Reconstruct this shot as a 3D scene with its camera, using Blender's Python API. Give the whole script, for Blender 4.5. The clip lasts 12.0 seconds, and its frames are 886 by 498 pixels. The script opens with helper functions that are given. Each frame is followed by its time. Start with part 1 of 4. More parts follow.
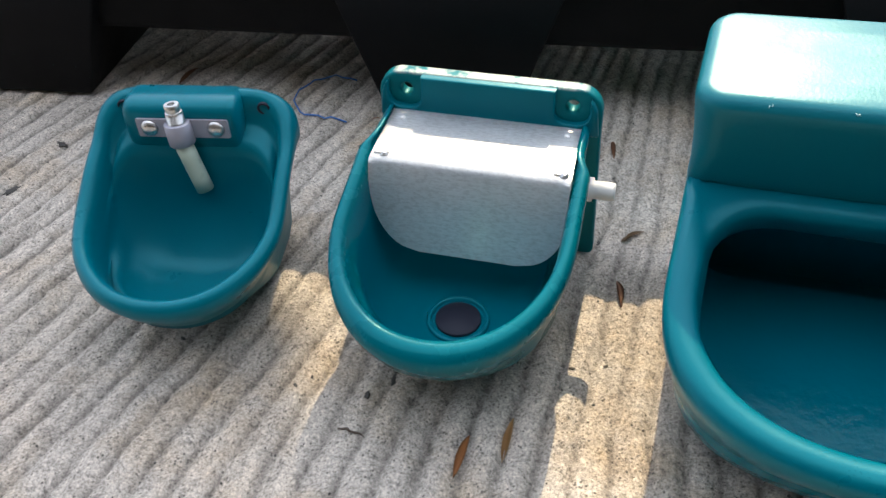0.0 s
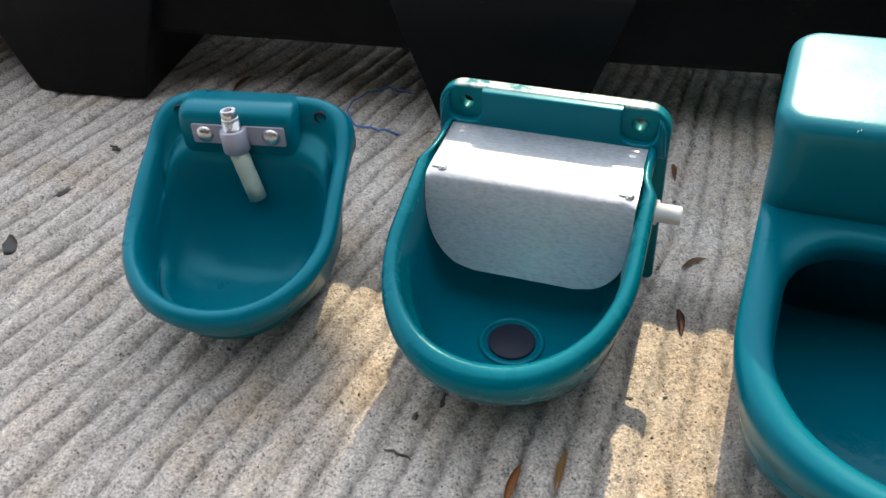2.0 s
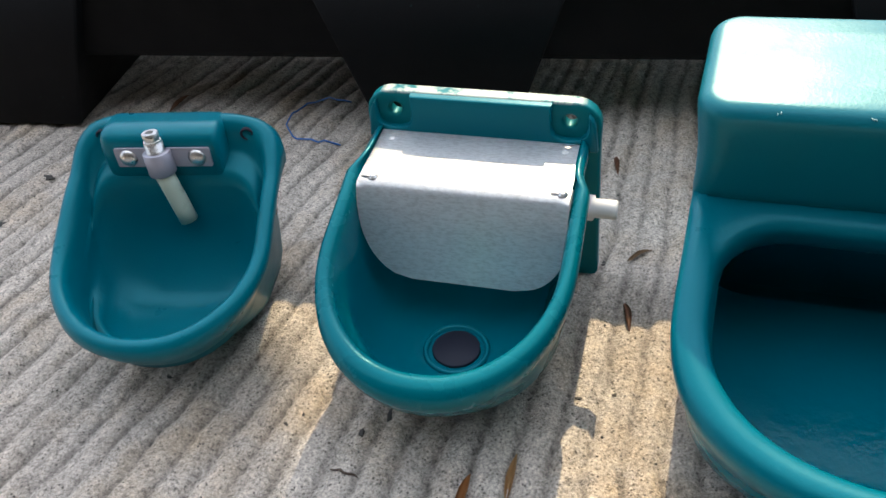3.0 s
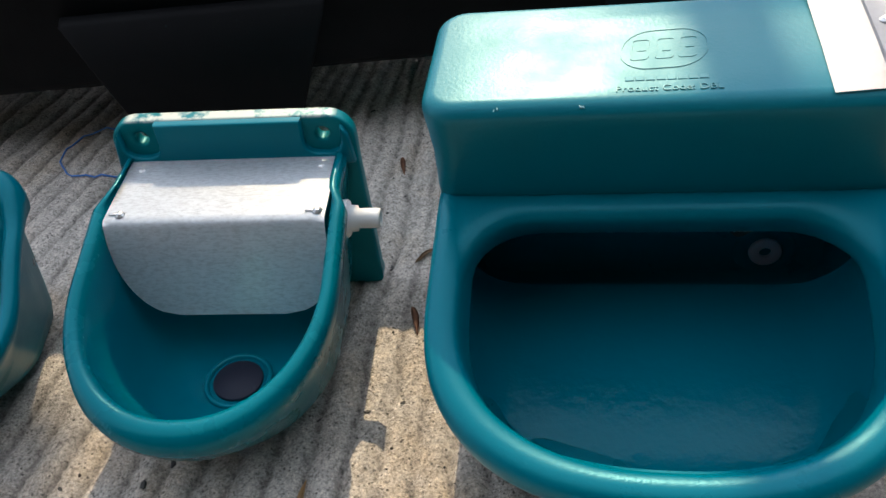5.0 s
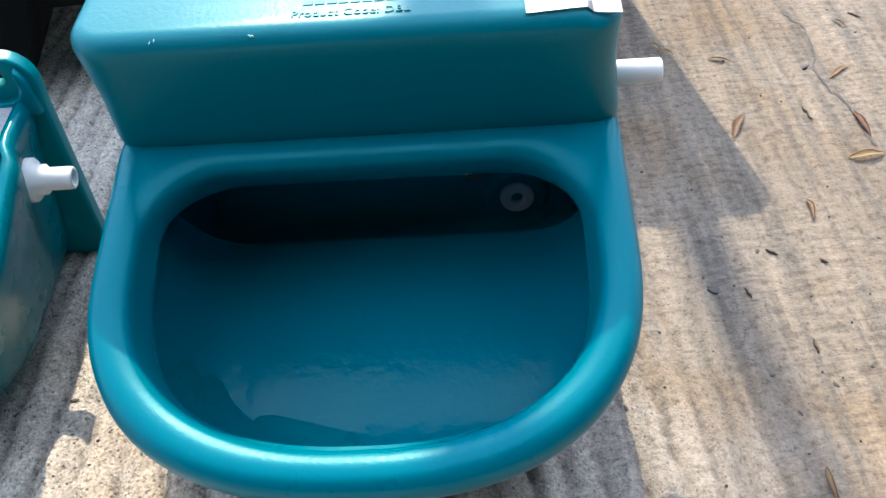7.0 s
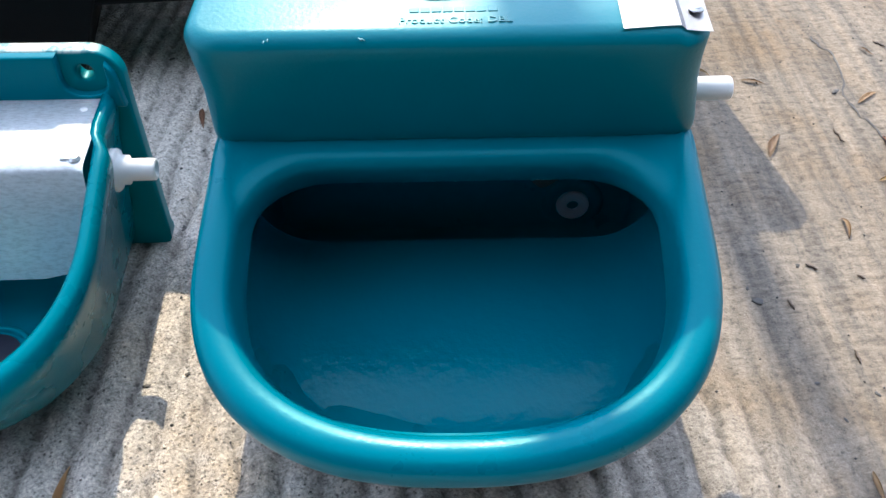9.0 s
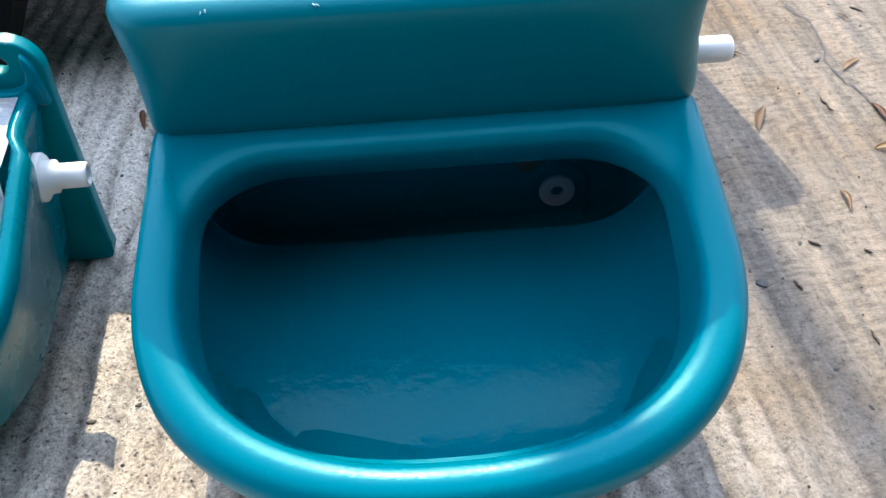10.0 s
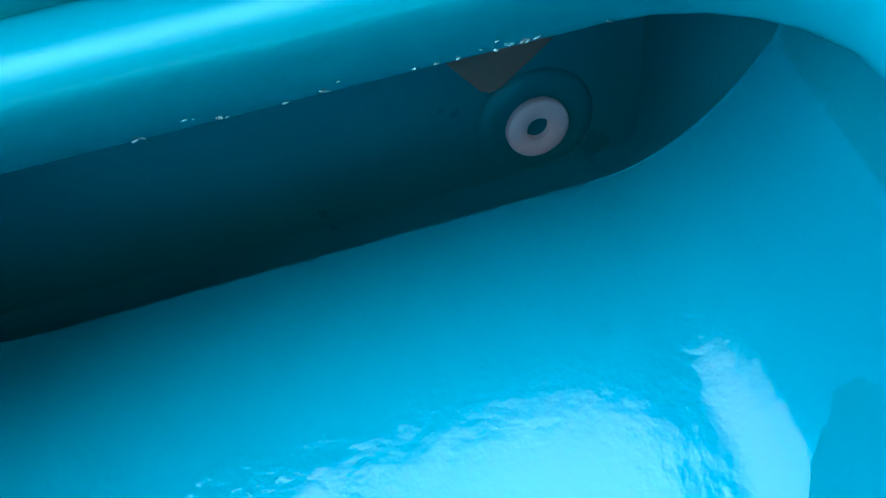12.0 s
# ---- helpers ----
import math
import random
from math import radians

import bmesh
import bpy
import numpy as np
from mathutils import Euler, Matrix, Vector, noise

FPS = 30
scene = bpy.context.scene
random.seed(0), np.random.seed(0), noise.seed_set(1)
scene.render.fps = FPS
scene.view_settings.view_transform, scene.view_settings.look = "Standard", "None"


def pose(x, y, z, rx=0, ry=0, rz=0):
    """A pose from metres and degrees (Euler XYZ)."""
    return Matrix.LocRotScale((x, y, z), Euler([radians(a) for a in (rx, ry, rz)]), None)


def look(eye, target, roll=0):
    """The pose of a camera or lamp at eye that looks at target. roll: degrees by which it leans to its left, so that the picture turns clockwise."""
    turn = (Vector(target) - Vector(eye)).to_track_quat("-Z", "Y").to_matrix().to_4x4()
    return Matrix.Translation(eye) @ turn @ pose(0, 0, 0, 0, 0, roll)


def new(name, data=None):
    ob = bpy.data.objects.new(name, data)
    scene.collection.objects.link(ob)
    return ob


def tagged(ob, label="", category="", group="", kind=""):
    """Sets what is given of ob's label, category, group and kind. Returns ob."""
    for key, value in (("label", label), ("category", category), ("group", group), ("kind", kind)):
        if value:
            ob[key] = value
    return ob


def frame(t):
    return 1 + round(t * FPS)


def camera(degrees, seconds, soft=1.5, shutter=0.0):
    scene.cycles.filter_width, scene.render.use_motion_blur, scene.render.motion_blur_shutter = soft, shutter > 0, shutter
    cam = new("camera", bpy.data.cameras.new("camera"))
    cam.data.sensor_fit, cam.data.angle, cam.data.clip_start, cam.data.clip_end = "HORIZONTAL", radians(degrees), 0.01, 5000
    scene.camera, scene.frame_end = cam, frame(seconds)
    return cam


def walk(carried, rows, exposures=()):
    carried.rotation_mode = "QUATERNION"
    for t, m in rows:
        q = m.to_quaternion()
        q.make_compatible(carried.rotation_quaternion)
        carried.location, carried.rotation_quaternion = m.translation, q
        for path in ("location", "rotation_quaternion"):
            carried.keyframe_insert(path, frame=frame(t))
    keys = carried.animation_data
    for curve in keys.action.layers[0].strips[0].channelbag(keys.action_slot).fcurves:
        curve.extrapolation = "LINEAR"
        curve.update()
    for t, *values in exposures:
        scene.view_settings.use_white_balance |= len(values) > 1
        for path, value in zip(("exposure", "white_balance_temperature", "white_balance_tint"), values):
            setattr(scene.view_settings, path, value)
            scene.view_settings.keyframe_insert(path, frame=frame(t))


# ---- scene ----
cam = camera(56.2, 12.0)
PATH = [
    (0, (0.07, -0.017, 0.866), (0.007, 1.469, -0.47), -2.7),
    (0.5, (0.045, -0.008, 0.861), (-0.111, 1.476, -0.47), -3.6),
    (1, (0.03, -0.003, 0.853), (-0.145, 1.494, -0.462), -2.9),
    (1.5, (0.027, 0.004, 0.848), (-0.149, 1.509, -0.457), -2.4),
    (2, (0.042, 0.01, 0.844), (-0.107, 1.52, -0.459), -2.6),
    (2.5, (0.068, 0.023, 0.837), (-0.053, 1.536, -0.465), -3.7),
    (3, (0.094, 0.032, 0.832), (-0.002, 1.55, -0.467), -5.2),
    (3.2, (0.104, 0.032, 0.829), (0.031, 1.553, -0.467), -5.4),
    (4.8, (0.207, 0.052, 0.816), (0.397, 1.546, -0.5), -4.8),
    (5, (0.236, 0.052, 0.827), (0.426, 1.535, -0.502), -5.6),
    (5.5, (0.292, 0.06, 0.813), (0.617, 1.511, -0.525), -3.8),
    (6, (0.364, 0.071, 0.781), (0.749, 1.486, -0.579), -3.9),
    (6.5, (0.417, 0.079, 0.748), (0.856, 1.434, -0.655), -2.6),
    (7, (0.416, 0.076, 0.746), (0.876, 1.419, -0.662), -0.6),
    (7.5, (0.374, 0.072, 0.767), (0.84, 1.41, -0.645), 0.7),
    (7.7, (0.363, 0.069, 0.778), (0.816, 1.409, -0.636), 1.0),
    (9.5, (0.307, 0.087, 0.731), (0.845, 1.435, -0.645), 3.2),
    (10, (0.324, 0.144, 0.686), (0.919, 1.465, -0.693), 1.8),
    (10.5, (0.38, 0.231, 0.641), (1.053, 1.49, -0.759), 0.2),
    (11, (0.414, 0.305, 0.578), (1.118, 1.554, -0.817), -1.9),
    (11.5, (0.445, 0.387, 0.49), (1.147, 1.616, -0.923), -3.3),
    (11.7, (0.454, 0.42, 0.445), (1.175, 1.634, -0.971), -3.7),
    (12, (0.466, 0.455, 0.391), (1.236, 1.64, -1.025), -3.4),
]
EXPOSURES = [(0, 0.96, 6300, 10), (3, 0.9, 6300, 10), (5, 0.56, 6100, 10), (5.5, 0.65, 6000, 10), (6.5, 1.2, 5650, 10), (7.5, 1.28, 5500, 10), (9.5, 1.18, 5400, 10), (10, 1.38, 5400, 10), (10.5, 1.82, 5400, 10), (11, 2.3, 5400, 10), (11.5, 3.25, 5650, 10), (12, 3.95, 5750, 10)]
walk(cam, [(t, look(eye, target, roll)) for t, eye, target, roll in PATH], EXPOSURES)

# ---- world and sun ----
SUN_AZ, SUN_EL = 13.0, 43.5
world = bpy.data.worlds.new("sky")
scene.world = world
world.use_nodes = True
wn = world.node_tree
sky = wn.nodes.new("ShaderNodeTexSky")
sky.sky_type = "NISHITA"
sky.sun_disc = False
sky.sun_elevation = radians(SUN_EL)
sky.sun_rotation = radians(SUN_AZ)
sky.air_density = 0.9
sky.dust_density = 2.0
sky.ozone_density = 1.0
wn.nodes["Background"].inputs["Strength"].default_value = 0.09
wn.links.new(sky.outputs["Color"], wn.nodes["Background"].inputs["Color"])
# thin bright cloud over the blue
cloud = wn.nodes.new("ShaderNodeBackground")
cloud_noise = wn.nodes.new("ShaderNodeTexNoise")
cloud_noise.inputs["Scale"].default_value = 2.6
cloud_noise.inputs["Detail"].default_value = 7.0
cloud_ramp = wn.nodes.new("ShaderNodeValToRGB")
cloud_ramp.color_ramp.elements[0].position = 0.36
cloud_ramp.color_ramp.elements[0].color = (0.62, 0.64, 0.67, 1)
cloud_ramp.color_ramp.elements[1].position = 0.62
cloud_ramp.color_ramp.elements[1].color = (1.0, 0.99, 0.97, 1)
wn.links.new(wn.nodes.new("ShaderNodeTexCoord").outputs["Generated"], cloud_noise.inputs["Vector"])
wn.links.new(cloud_noise.outputs["Fac"], cloud_ramp.inputs["Fac"])
wn.links.new(cloud_ramp.outputs["Color"], cloud.inputs["Color"])
sep = wn.nodes.new("ShaderNodeSeparateXYZ")
up = wn.nodes.new("ShaderNodeMapRange")
up.inputs["To Min"].default_value = 0.25
up.inputs["To Max"].default_value = 1.15
wn.links.new(cloud_noise.inputs["Vector"].links[0].from_socket, sep.inputs[0])
wn.links.new(sep.outputs["Z"], up.inputs["Value"])
wn.links.new(up.outputs["Result"], cloud.inputs["Strength"])
both = wn.nodes.new("ShaderNodeAddShader")
wn.links.new(wn.nodes["Background"].outputs[0], both.inputs[0])
wn.links.new(cloud.outputs[0], both.inputs[1])
wn.links.new(both.outputs[0], wn.nodes["World Output"].inputs["Surface"])
sun = new("sun", bpy.data.lights.new("sun", "SUN"))
sun.data.energy = 3.0
sun.data.angle = radians(0.55)
sun.data.color = (1.0, 0.785, 0.49)
to_sun = Vector((math.sin(radians(SUN_AZ)) * math.cos(radians(SUN_EL)), math.cos(radians(SUN_AZ)) * math.cos(radians(SUN_EL)), math.sin(radians(SUN_EL))))
sun.matrix_world = look(to_sun * 30, (0, 0, 0))


# ---- materials ----
def material(name):
    mat = bpy.data.materials.new(name)
    mat.use_nodes = True
    nt = mat.node_tree
    return mat, nt, nt.nodes["Principled BSDF"]


def node(nt, kind, **values):
    n = nt.nodes.new(kind)
    for key, value in values.items():
        n.inputs[key].default_value = value
    return n


def coords(nt):
    return nt.nodes.new("ShaderNodeTexCoord").outputs["Object"]


def world_coords(nt):
    return nt.nodes.new("ShaderNodeNewGeometry").outputs["Position"]


def noise_tex(nt, vec, scale, detail=4.0, rough=0.55):
    n = node(nt, "ShaderNodeTexNoise", Scale=scale, Detail=detail, Roughness=rough)
    nt.links.new(vec, n.inputs["Vector"])
    return n.outputs["Fac"]


def ramp(nt, fac, stops):
    r = nt.nodes.new("ShaderNodeValToRGB")
    els = r.color_ramp.elements
    while len(els) < len(stops):
        els.new(0.5)
    for el, (pos, col) in zip(els, stops):
        el.position = pos
        el.color = (*col, 1) if len(col) == 3 else col
    nt.links.new(fac, r.inputs["Fac"])
    return r.outputs["Color"]


def mix(nt, fac, a, b, blend="MIX"):
    m = nt.nodes.new("ShaderNodeMix")
    m.data_type = "RGBA"
    m.blend_type = blend
    for value, socket in ((fac, m.inputs[0]), (a, m.inputs[6]), (b, m.inputs[7])):
        if isinstance(value, bpy.types.NodeSocket):
            nt.links.new(value, socket)
        elif isinstance(value, (int, float)):
            socket.default_value = value
        else:
            socket.default_value = (*value, 1)
    return m.outputs[2]


def bump(nt, bsdf, height, strength, distance):
    b = node(nt, "ShaderNodeBump", Strength=strength, Distance=distance)
    nt.links.new(height, b.inputs["Height"])
    nt.links.new(b.outputs["Normal"], bsdf.inputs["Normal"])
    return b


def grey(v):
    return (v, v, v)


def plastic_mat(name, dark, light, rough=0.34, texture=0.25, gloss=0.5, peel=260, tint=(1, 1, 1), scuffs=0.12, scuff_size=90, pale=(0.10, 0.34, 0.34), relief=0.0006):
    """Moulded polyethylene: faint orange peel, slow tone changes, fine scuffs."""
    mat, nt, bsdf = material(name)
    vec = coords(nt)
    col = mix(nt, noise_tex(nt, vec, 6, 3), dark, light)
    scuff = ramp(nt, noise_tex(nt, vec, scuff_size, 6, 0.7), [(0.66, grey(0)), (0.74, grey(1))])
    col = mix(nt, mix(nt, scuffs, grey(0), scuff), col, pale)
    nt.links.new(col, bsdf.inputs["Base Color"])
    r = ramp(nt, noise_tex(nt, vec, 14, 5), [(0.3, grey(rough - 0.06)), (0.75, grey(rough + 0.1))])
    nt.links.new(r, bsdf.inputs["Roughness"])
    bsdf.inputs["Specular IOR Level"].default_value = gloss
    bsdf.inputs["Specular Tint"].default_value = (*tint, 1)
    bump(nt, bsdf, noise_tex(nt, vec, peel, 3), texture, relief)
    return mat


def metal_mat(name, base, rough, stretch=(1, 1, 1), scale=300, strength=0.15, metallic=1.0, speckle=0.0):
    mat, nt, bsdf = material(name)
    mp = nt.nodes.new("ShaderNodeMapping")
    mp.inputs["Scale"].default_value = stretch
    nt.links.new(coords(nt), mp.inputs["Vector"])
    vec = mp.outputs["Vector"]
    f = noise_tex(nt, vec, scale, 4)
    tone = mix(nt, noise_tex(nt, vec, 12, 4), [c * 0.85 for c in base], base)
    fleck = ramp(nt, noise_tex(nt, vec, scale * 0.8, 3, 0.7), [(0.36, grey(0.62)), (0.52, grey(1.0)), (0.66, grey(1.15))])
    nt.links.new(mix(nt, speckle, tone, fleck, "MULTIPLY"), bsdf.inputs["Base Color"])
    nt.links.new(ramp(nt, f, [(0.3, grey(rough - 0.08)), (0.7, grey(rough + 0.1))]), bsdf.inputs["Roughness"])
    bsdf.inputs["Metallic"].default_value = metallic
    bump(nt, bsdf, f, strength, 0.0003)
    return mat


def concrete_mat():
    mat, nt, bsdf = material("ribbed_concrete")
    vec = world_coords(nt)
    col = ramp(nt, noise_tex(nt, vec, 2.2, 5), [(0.3, (0.415, 0.374, 0.331)), (0.5, (0.525, 0.479, 0.425)), (0.7, (0.590, 0.543, 0.488))])
    rust = ramp(nt, noise_tex(nt, vec, 5.5, 6, 0.6), [(0.48, grey(0)), (0.68, grey(0.7))])
    col = mix(nt, rust, col, (0.41, 0.31, 0.20))
    # streaks that follow the rake of the ribs
    mp = nt.nodes.new("ShaderNodeMapping")
    mp.vector_type = "TEXTURE"
    mp.inputs["Rotation"].default_value = (0, 0, radians(71))
    mp.inputs["Scale"].default_value = (0.40, 0.028, 1.0)
    nt.links.new(vec, mp.inputs["Vector"])
    streak = noise_tex(nt, mp.outputs["Vector"], 1.0, 5, 0.6)
    col = mix(nt, 0.55, col, ramp(nt, streak, [(0.32, grey(0.55)), (0.52, grey(1.0)), (0.7, grey(1.15))]), "MULTIPLY")
    # groove darkening: real dirt, widened to put the ribs' shade into the colour
    groove_dark = nt.nodes.new("ShaderNodeAttribute")
    groove_dark.attribute_name = "groove_dirt_shade"
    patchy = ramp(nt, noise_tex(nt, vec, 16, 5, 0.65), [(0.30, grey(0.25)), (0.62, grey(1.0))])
    col = mix(nt, mix(nt, 1.0, mix(nt, 1.0, groove_dark.outputs["Color"], patchy, "MULTIPLY"), grey(0.92), "MULTIPLY"), col, (0.11, 0.10, 0.09))
    where = nt.nodes.new("ShaderNodeSeparateXYZ")
    nt.links.new(vec, where.inputs[0])
    finish = node(nt, "ShaderNodeMapRange", **{"From Min": 0.45, "From Max": 0.95, "To Min": 1.0, "To Max": 0.36})
    nt.links.new(where.outputs["X"], finish.inputs["Value"])
    grain = noise_tex(nt, vec, 260, 5, 0.75)
    lumps = noise_tex(nt, vec, 95, 6, 0.75)
    col = mix(nt, finish.outputs[0], col, ramp(nt, grain, [(0.36, grey(0.42)), (0.46, grey(0.94)), (0.54, grey(1.09)), (0.64, grey(1.52))]), "MULTIPLY")
    col = mix(nt, 0.8, col, ramp(nt, lumps, [(0.34, grey(0.42)), (0.46, grey(0.96)), (0.64, grey(1.22))]), "MULTIPLY")
    pits = node(nt, "ShaderNodeTexVoronoi", Scale=150.0)
    nt.links.new(vec, pits.inputs["Vector"])
    hole = ramp(nt, pits.outputs["Distance"], [(0.14, grey(1)), (0.30, grey(0))])
    spots = ramp(nt, noise_tex(nt, vec, 60, 4), [(0.46, grey(0)), (0.58, grey(1))])
    col = mix(nt, mix(nt, 1.0, mix(nt, 1.0, hole, spots, "MULTIPLY"), finish.outputs[0], "MULTIPLY"), col, (0.13, 0.12, 0.105))
    # rake streaks; colour darkened and warmed at +x to balance the sunlight there
    bands = ramp(nt, streak, [(0.36, (0.310, 0.294, 0.274)), (0.56, (0.405, 0.364, 0.312)), (0.64, (0.445, 0.392, 0.327)), (0.72, (0.555, 0.512, 0.450))])
    toned_down = mix(nt, 1.0, col, bands, "MULTIPLY")
    side = node(nt, "ShaderNodeMapRange", **{"From Min": 0.45, "From Max": 0.95})
    nt.links.new(where.outputs["X"], side.inputs["Value"])
    col = mix(nt, side.outputs[0], col, toned_down)
    # fine trowel ripples across the ribs on the smoother side
    rp = nt.nodes.new("ShaderNodeMapping")
    rp.vector_type = "TEXTURE"
    rp.inputs["Rotation"].default_value = (0, 0, radians(-9))
    rp.inputs["Scale"].default_value = (0.034, 0.0085, 1.0)
    nt.links.new(vec, rp.inputs["Vector"])
    ripple = noise_tex(nt, rp.outputs["Vector"], 1.0, 3, 0.55)
    where_rippled = ramp(nt, noise_tex(nt, vec, 3.2, 3), [(0.34, grey(0.3)), (0.52, grey(1.0))])
    rippled = mix(nt, 1.0, mix(nt, 1.0, grey(1.0), side.outputs[0], "MULTIPLY"), where_rippled, "MULTIPLY")
    col = mix(nt, mix(nt, 1.0, rippled, grey(0.5), "MULTIPLY"), col, ramp(nt, ripple, [(0.36, grey(0.52)), (0.49, grey(1.0)), (0.62, grey(1.14))]), "MULTIPLY")
    nt.links.new(col, bsdf.inputs["Base Color"])
    bsdf.inputs["Roughness"].default_value = 0.92
    h = mix(nt, 0.6, grain, lumps)
    relief = mix(nt, 0.5, h, mix(nt, 1.0, hole, finish.outputs[0], "MULTIPLY"), "SUBTRACT")
    bump(nt, bsdf, mix(nt, mix(nt, 1.0, rippled, grey(0.6), "MULTIPLY"), relief, ripple), 0.7, 0.005)
    return mat


TEAL = plastic_mat("teal_plastic", (0.0, 0.116, 0.160), (0.0, 0.139, 0.190), 0.32, 0.3, 0.46, 260, (0.30, 0.86, 1.0))
TEAL_WEATHERED = plastic_mat("weathered_teal_plastic", (0.0, 0.118, 0.158), (0.0, 0.142, 0.188), 0.40, 0.4, 0.64, 230, (0.42, 0.90, 1.0))
TEAL_WORN = plastic_mat("scuffed_teal_plastic", (0.0, 0.106, 0.140), (0.0, 0.128, 0.168), 0.26, 0.3, 0.40, 260, (0.24, 0.86, 1.0), 0.16, 26, (0.22, 0.42, 0.40))
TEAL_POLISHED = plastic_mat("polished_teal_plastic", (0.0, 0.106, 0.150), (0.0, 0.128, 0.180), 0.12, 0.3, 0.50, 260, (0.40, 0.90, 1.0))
TEAL_SMOOTH = plastic_mat("smooth_teal_plastic", (0.0, 0.136, 0.196), (0.0, 0.160, 0.226), 0.14, 1.0, 0.185, 58, (0.72, 0.96, 1.0), relief=0.0008)
BLACK = plastic_mat("black_plastic", (0.0015, 0.0018, 0.0025), (0.003, 0.0034, 0.0045), 0.6, 0.5, 0.15)
WHITE = plastic_mat("white_plastic", (0.78, 0.79, 0.80), (0.85, 0.85, 0.84), 0.35, 0.1)
LILAC = plastic_mat("grey_washer", (0.43, 0.43, 0.54), (0.50, 0.50, 0.60), 0.45, 0.1)
DARK = plastic_mat("dark_rubber_hole_shade", (0.016, 0.018, 0.032), (0.024, 0.027, 0.044), 0.5, 0.3, 0.2)
STEEL = metal_mat("galvanised_sheet", (0.90, 0.94, 0.98), 0.38, (0.35, 1, 1), 420, 0.12, 0.35, 0.42)
ALU = metal_mat("aluminium_sheet", (0.60, 0.60, 0.62), 0.42, (1, 1, 1), 160, 0.12)
CHROME = metal_mat("zinc_screw", (0.70, 0.70, 0.70), 0.32, (1, 1, 1), 400, 0.1)
BRACKET = metal_mat("grey_bracket", (0.42, 0.42, 0.50), 0.45, (1, 1, 1), 200, 0.1, 0.35)
TUBE = plastic_mat("milky_tube", (0.42, 0.52, 0.44), (0.48, 0.57, 0.48), 0.3, 0.05)
BROWN = plastic_mat("matt_brown", (0.055, 0.035, 0.03), (0.075, 0.05, 0.042), 0.7, 0.2)
CONCRETE = concrete_mat()


def worn_glare_plastic(name, dark, light, z0, z1):
    """Teal plastic with a chalky, rubbed edge between two heights; sun glare is in its colour too."""
    mat, nt, bsdf = material(name)
    vec = coords(nt)
    col = mix(nt, noise_tex(nt, vec, 6, 3), dark, light)
    sep_z = nt.nodes.new("ShaderNodeSeparateXYZ")
    nt.links.new(vec, sep_z.inputs[0])
    edge = node(nt, "ShaderNodeMapRange", **{"From Min": z0, "From Max": z1})
    nt.links.new(sep_z.outputs["Z"], edge.inputs["Value"])
    rub = ramp(nt, noise_tex(nt, vec, 38, 6, 0.7), [(0.40, grey(0)), (0.52, grey(1))])
    col = mix(nt, mix(nt, 1.0, rub, edge.outputs[0], "MULTIPLY"), col, (0.52, 0.53, 0.46))
    nt.links.new(col, bsdf.inputs["Base Color"])
    bsdf.inputs["Roughness"].default_value = 0.38
    bsdf.inputs["Specular Tint"].default_value = (0.2, 0.9, 1.0, 1)
    bump(nt, bsdf, noise_tex(nt, vec, 120, 4), 0.3, 0.0006)
    return mat


# pale top edge: rubbed plastic, with the sun's glare painted in
WORN_GLARE = worn_glare_plastic("rubbed_glare_teal_plastic", (0.0, 0.118, 0.142), (0.0, 0.142, 0.170), 0.2805, 0.2840)


# ---- building helpers ----
def mesh_of(name, bm, mat, smooth=True):
    me = bpy.data.meshes.new(name)
    bmesh.ops.recalc_face_normals(bm, faces=bm.faces)
    bm.to_mesh(me)
    bm.free()
    if mat:
        me.materials.append(mat)
    if smooth:
        me.shade_smooth()
    return me


SIZE = {}


def part(name, bm, mat, parent, label="", smooth=True, sharp=None):
    root = parent.parent or parent
    k = SIZE.get(root.name, 1.0)
    if k != 1.0:
        bmesh.ops.scale(bm, vec=(k, k, k), verts=bm.verts)
    me = mesh_of(name, bm, mat, smooth)
    if sharp:
        me.set_sharp_from_angle(angle=radians(sharp))
    ob = new(name, me)
    ob.parent = parent
    if label:
        tagged(ob, label)
    return ob


def thing(name, m, label, category, group="", size=1.0):
    ob = new(name)
    SIZE[ob.name] = size
    ob.empty_display_size = 0.05
    ob.matrix_world = m
    return tagged(ob, label, category, group)


def d_ring(a, vb, vf, rb, vs, z, n=2.2):
    """A D-shaped ring: straight back edge at vb, sides, and a round front reaching vf."""
    zf = z if callable(z) else (lambda u, v: z)
    half = []
    for i in range(9):
        half.append(((a - rb) * i / 8, vb))
    for i in range(1, 7):
        t = math.pi / 2 * i / 6
        half.append((a - rb + rb * math.sin(t), vb - rb + rb * math.cos(t)))
    for i in range(1, 11):
        half.append((a, vb - rb + (vs - vb + rb) * i / 10))
    for i in range(1, 25):
        t = math.pi / 2 * i / 24
        half.append((a * math.cos(t) ** (2 / n) if i < 24 else 0.0, vs - (vs - vf) * math.sin(t) ** (2 / n)))
    pts = half + [(-u, v) for u, v in half[-2:0:-1]]
    return [Vector((u, v, zf(u, v))) for u, v in pts]


def r_rect(u0, u1, v0, v1, r, z, k=6):
    pts = []
    for cu, cv, s in ((u1 - r, v1 - r, 0), (u0 + r, v1 - r, 1), (u0 + r, v0 + r, 2), (u1 - r, v0 + r, 3)):
        for i in range(k + 1):
            t = math.pi / 2 * (s + i / k)
            pts.append(Vector((cu + r * math.cos(t), cv + r * math.sin(t), z)))
    return pts


